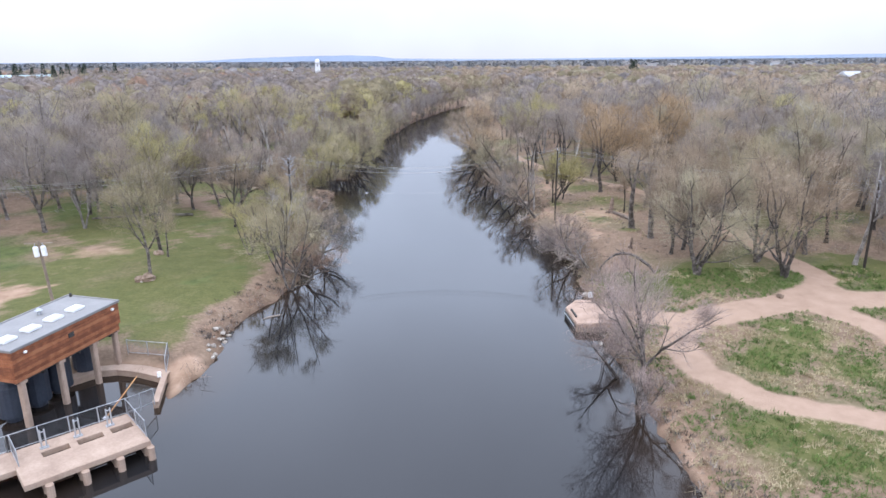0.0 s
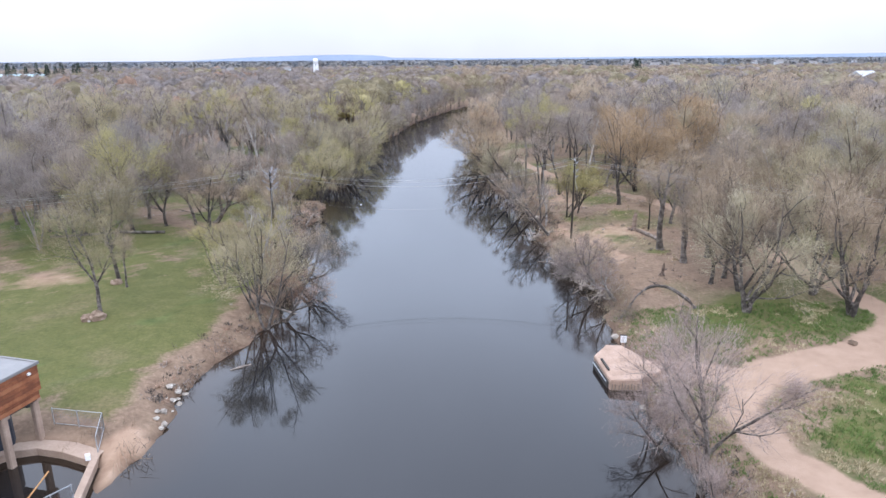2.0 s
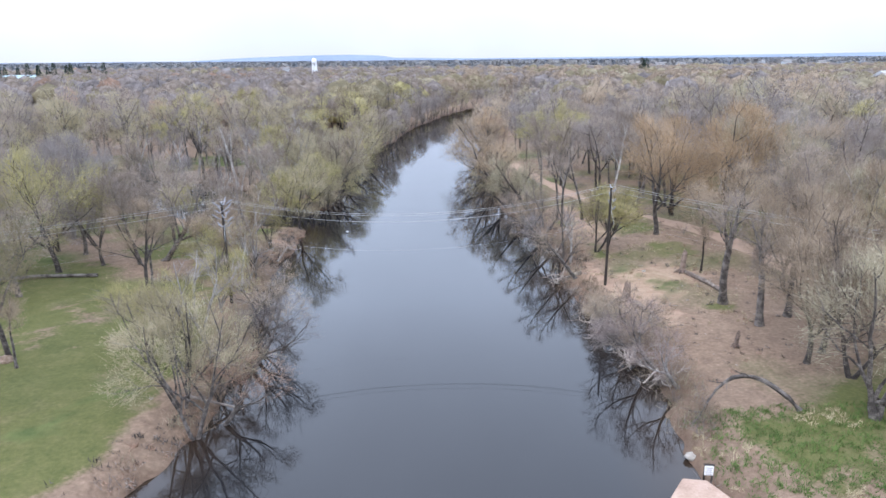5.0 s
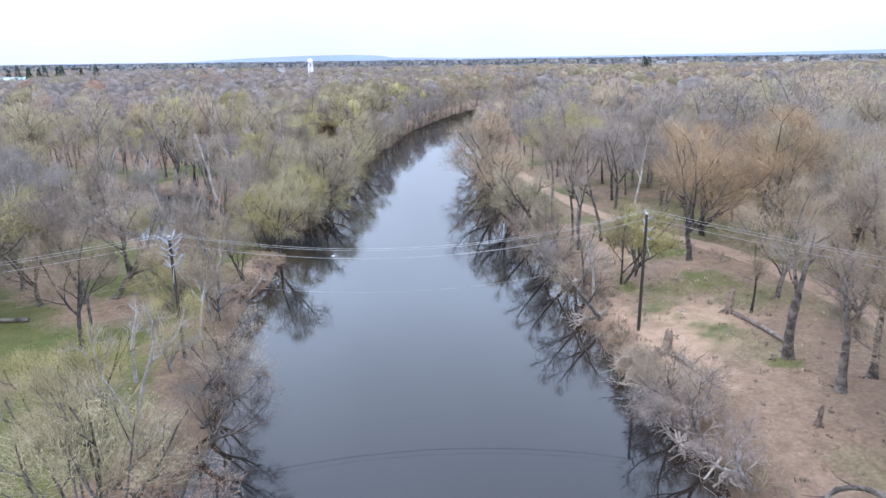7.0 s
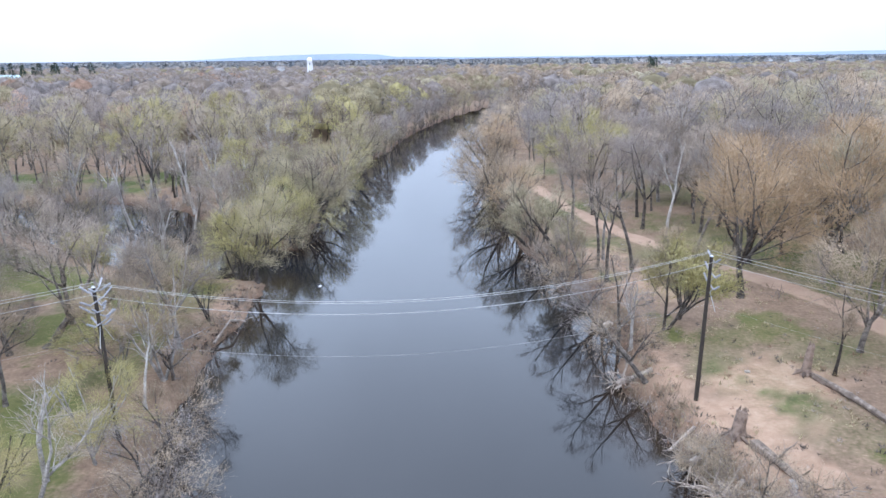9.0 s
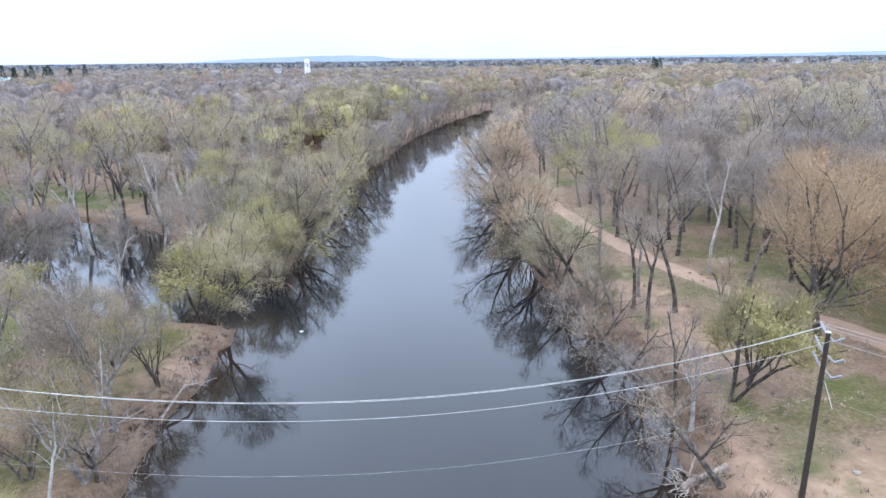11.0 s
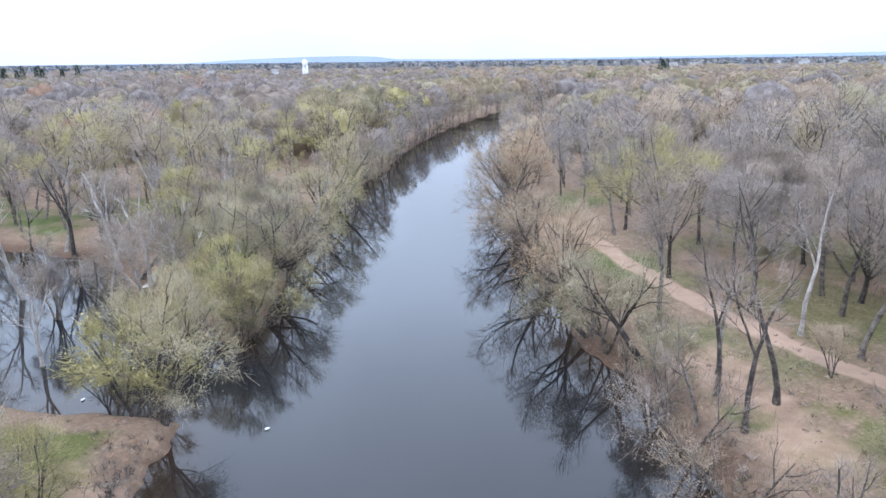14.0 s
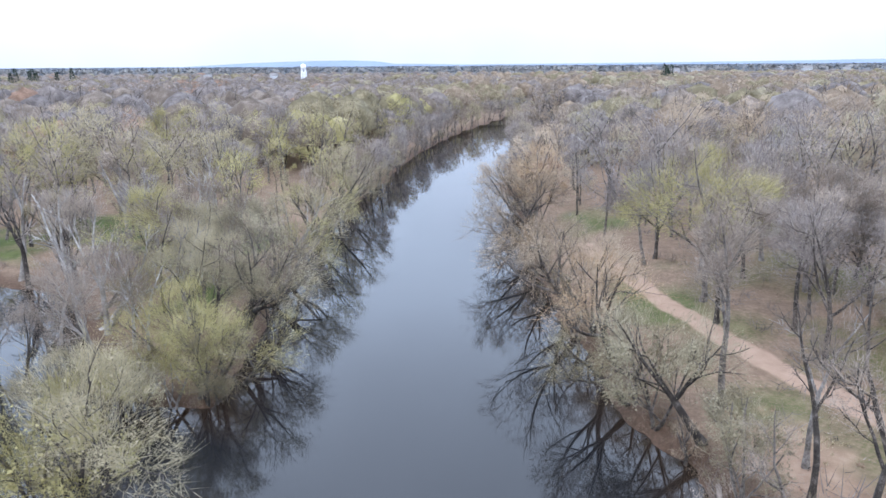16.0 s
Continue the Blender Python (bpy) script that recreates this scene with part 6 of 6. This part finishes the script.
for k in range(20):
    y = dead_rng.uniform(51.5, 57.5)
    x = float(np.interp(y, [p[0] for p in LEFT_BANK], [p[1] for p in LEFT_BANK])) + dead_rng.uniform(-1.0, 0.25)
    rock(x, y, dead_rng.uniform(0.08, 0.27))
for x, y, r in ((-31.0, 67.0, 0.14), (-31.9, 66.6, 0.16), (14.9, 66.2, 0.35), (21.3, 98.8, 0.2), (13.9, 54.3, 0.3)):
    rock(x, y, r, "pale rock on the ground")
rock(32.6, 61.0, 0.36, "dark lump of earth on the track", M_CLOD)
for x, y, r in ((-31.5, 67.3, 0.8), (-32.2, 67.0, 0.6), (-34.4, 77.0, 0.6)):
    rock(x, y, r, "low mound of bare earth round a trunk", M_CLOD)

drift = thing("driftwood", pose(-16.9, 61.0, 0.02), "grey driftwood branch floating on the river", "driftwood")
s = Soup()
lumpy_tube(s, [(-0.7, -0.5, 0.0), (0, 0, 0.05), (0.7, 0.5, 0.02)], [0.05, 0.08, 0.04], 6)
part("branch", s, M_DEADWOOD, drift)
s = Soup()
lumpy_tube(s, [(0.1, 0.05, 0.04), (0.3, -0.3, 0.15)], [0.04, 0.02], 5)
part("side_branch", s, M_DEADWOOD, drift)


def floating_litter(x, y, turn):
    t = thing("floating_litter", pose(x, y, 0.03, 0, 0, turn), "small white plastic litter floating on the water", "litter", "floating litter")
    s = Soup()
    s.tube([(-0.16, 0, 0.02), (-0.12, 0, 0.03), (0.08, 0, 0.03), (0.14, 0, 0.04), (0.2, 0, 0.04)], [0.03, 0.075, 0.08, 0.03, 0.028], 10)
    part("body", s, M_WHITE, t)


floating_litter(-14.6, 123.0, 25)
floating_litter(-29.3, 127.2, 70)


# ---------- far landmarks ----------
def water_tower():
    x, y = -138, 746
    t = thing("water_tower", pose(x, y, 0), "white water tower above the distant trees", "water tower")
    s = Soup()
    s.tube([(0, 0, 20.2), (0, 0, 20.9), (0, 0, 21.6), (0, 0, 24.4), (0, 0, 25.4), (0, 0, 25.9)], [0.9, 1.9, 2.5, 2.5, 1.5, 0.2], 20)
    part("tank", s, M_WHITE, t, smooth=True)
    for k in range(6):
        a = k * math.pi / 3
        s = Soup()
        s.tube([(2.9 * math.cos(a), 2.9 * math.sin(a), -1), (2.3 * math.cos(a), 2.3 * math.sin(a), 21.5)], [0.42, 0.40], 6)
        part("leg", s, M_WHITE, t)
    s = Soup()
    s.tube([(0, 0, -1), (0, 0, 18)], [0.8, 0.8], 10)
    part("riser", s, M_WHITE, t)


water_tower()


def house(x, y, w, d, h, turn, label, wall_mat, roof_mat):
    b = thing("house", pose(x, y, gz(x, y), 0, 0, turn), label, "house", "distant houses")
    s = Soup()
    s.box(pose(0, 0, h / 2), w, d, h)
    part("wall", s, wall_mat, b)
    s = Soup()
    r = h + d * 0.33
    s.add([(-w / 2 - 0.4, -d / 2 - 0.4, h), (w / 2 + 0.4, -d / 2 - 0.4, h), (w / 2 + 0.4, d / 2 + 0.4, h), (-w / 2 - 0.4, d / 2 + 0.4, h), (-w / 2 - 0.4, 0, r), (w / 2 + 0.4, 0, r)],
          [(0, 1, 5, 4), (2, 3, 4, 5), (0, 4, 3), (1, 2, 5), (0, 3, 2, 1)])
    part("roof", s, roof_mat, b)
    for k in range(3):
        s = Soup()
        s.box(pose(-w * 0.32 + k * w * 0.32, -d / 2 - 0.03, h * 0.6), w * 0.12, 0.08, h * 0.22)
        part("window", s, M_DARK, b)


far_rng = random.Random(4)
for k in range(34):
    y = far_rng.uniform(1000, 2000)
    x = y * far_rng.uniform(0.22, 0.72)
    house(x, y, far_rng.uniform(8, 14), far_rng.uniform(7, 9), far_rng.uniform(11.5, 14), far_rng.uniform(-30, 30), "pale house among distant trees", M_FARWALL, M_SHINGLE)
house(-235, 760, 7, 7, 12, 10, "pale house among distant trees", M_FARWALL, M_SHINGLE)
house(222, 372, 12, 9, 11.5, 20, "pale house among distant trees", M_FARWALL, M_FARWALL)
house(-185, 820, 7, 7, 12, 0, "pale house among distant trees", M_FARWALL, M_SHINGLE)


def long_shed():
    b = thing("long_shed", pose(-452, 690, 2, 0, 0, 35), "long low building with a pale teal roof", "building")
    s = Soup()
    s.box(pose(0, 0, 3), 90, 40, 6)
    part("wall", s, M_WHITE, b)
    s = Soup()
    s.add([(-46, -21, 6), (46, -21, 6), (46, 21, 6), (-46, 21, 6), (-46, 0, 10), (46, 0, 10)], [(0, 1, 5, 4), (2, 3, 4, 5), (0, 4, 3), (1, 2, 5), (0, 3, 2, 1)])
    part("roof", s, M_TEAL, b)


long_shed()


def conifer(x, y, h):
    rng = np.random.default_rng(int(abs(x) * 7 + y))
    t = thing("conifer", pose(x, y, gz(x, y)), "dark green conifer above the distant wood", "tree", "distant conifers")
    s = Soup()
    s.tube([(0, 0, -0.5), (0, 0, h * 0.95)], [0.3, 0.05], 6)
    part("trunk", s, M_BARK, t)
    n = 420
    f = rng.uniform(0.15, 1.0, n)
    a = rng.uniform(0, 6.28, n)
    r = (1.05 - f) * h * 0.26 * rng.uniform(0.2, 1.0, n)
    base = np.stack([r * np.cos(a), r * np.sin(a), f * h], 1)
    way = np.stack([np.cos(a), np.sin(a), rng.uniform(-0.5, 0.2, n)], 1)
    s = Soup()
    s.tris(twig_tris(rng, base, way, rng.uniform(0.8, 2.0, n), np.full(n, 0.30)))
    part("crown", s, M_SPRUCE, t)


for k in range(16):
    y = far_rng.uniform(660, 760)
    conifer(y * -far_rng.uniform(0.47, 0.66), y, far_rng.uniform(17, 22))
for k in range(3):
    y = far_rng.uniform(640, 700)
    conifer(y * 0.275 + far_rng.uniform(-5, 5), y, far_rng.uniform(19, 22))

parked = thing("parked_van", pose(-82, 150, gz(-82, 150), 0, 0, 10), "white van parked in the wood", "van")
s = Soup()
s.box(pose(0, 0, 1.15), 5.4, 2.0, 1.5, bevel=0.25)
s.box(pose(-0.5, 0, 1.85), 4.0, 1.85, 0.6, bevel=0.22)
part("body", s, M_WHITE, parked)
for a in (-1.7, 1.7):
    for b_ in (-0.95, 0.95):
        s = Soup()
        s.tube([(a, b_ - 0.1, 0.36), (a, b_ + 0.1, 0.36)], [0.36, 0.36], 14)
        part("wheel", s, M_RUBBER, parked)
s = Soup()
s.box(pose(1.55, 0, 1.85, 0, 30, 0), 0.08, 1.6, 0.55)
part("windscreen", s, M_TANK, parked)
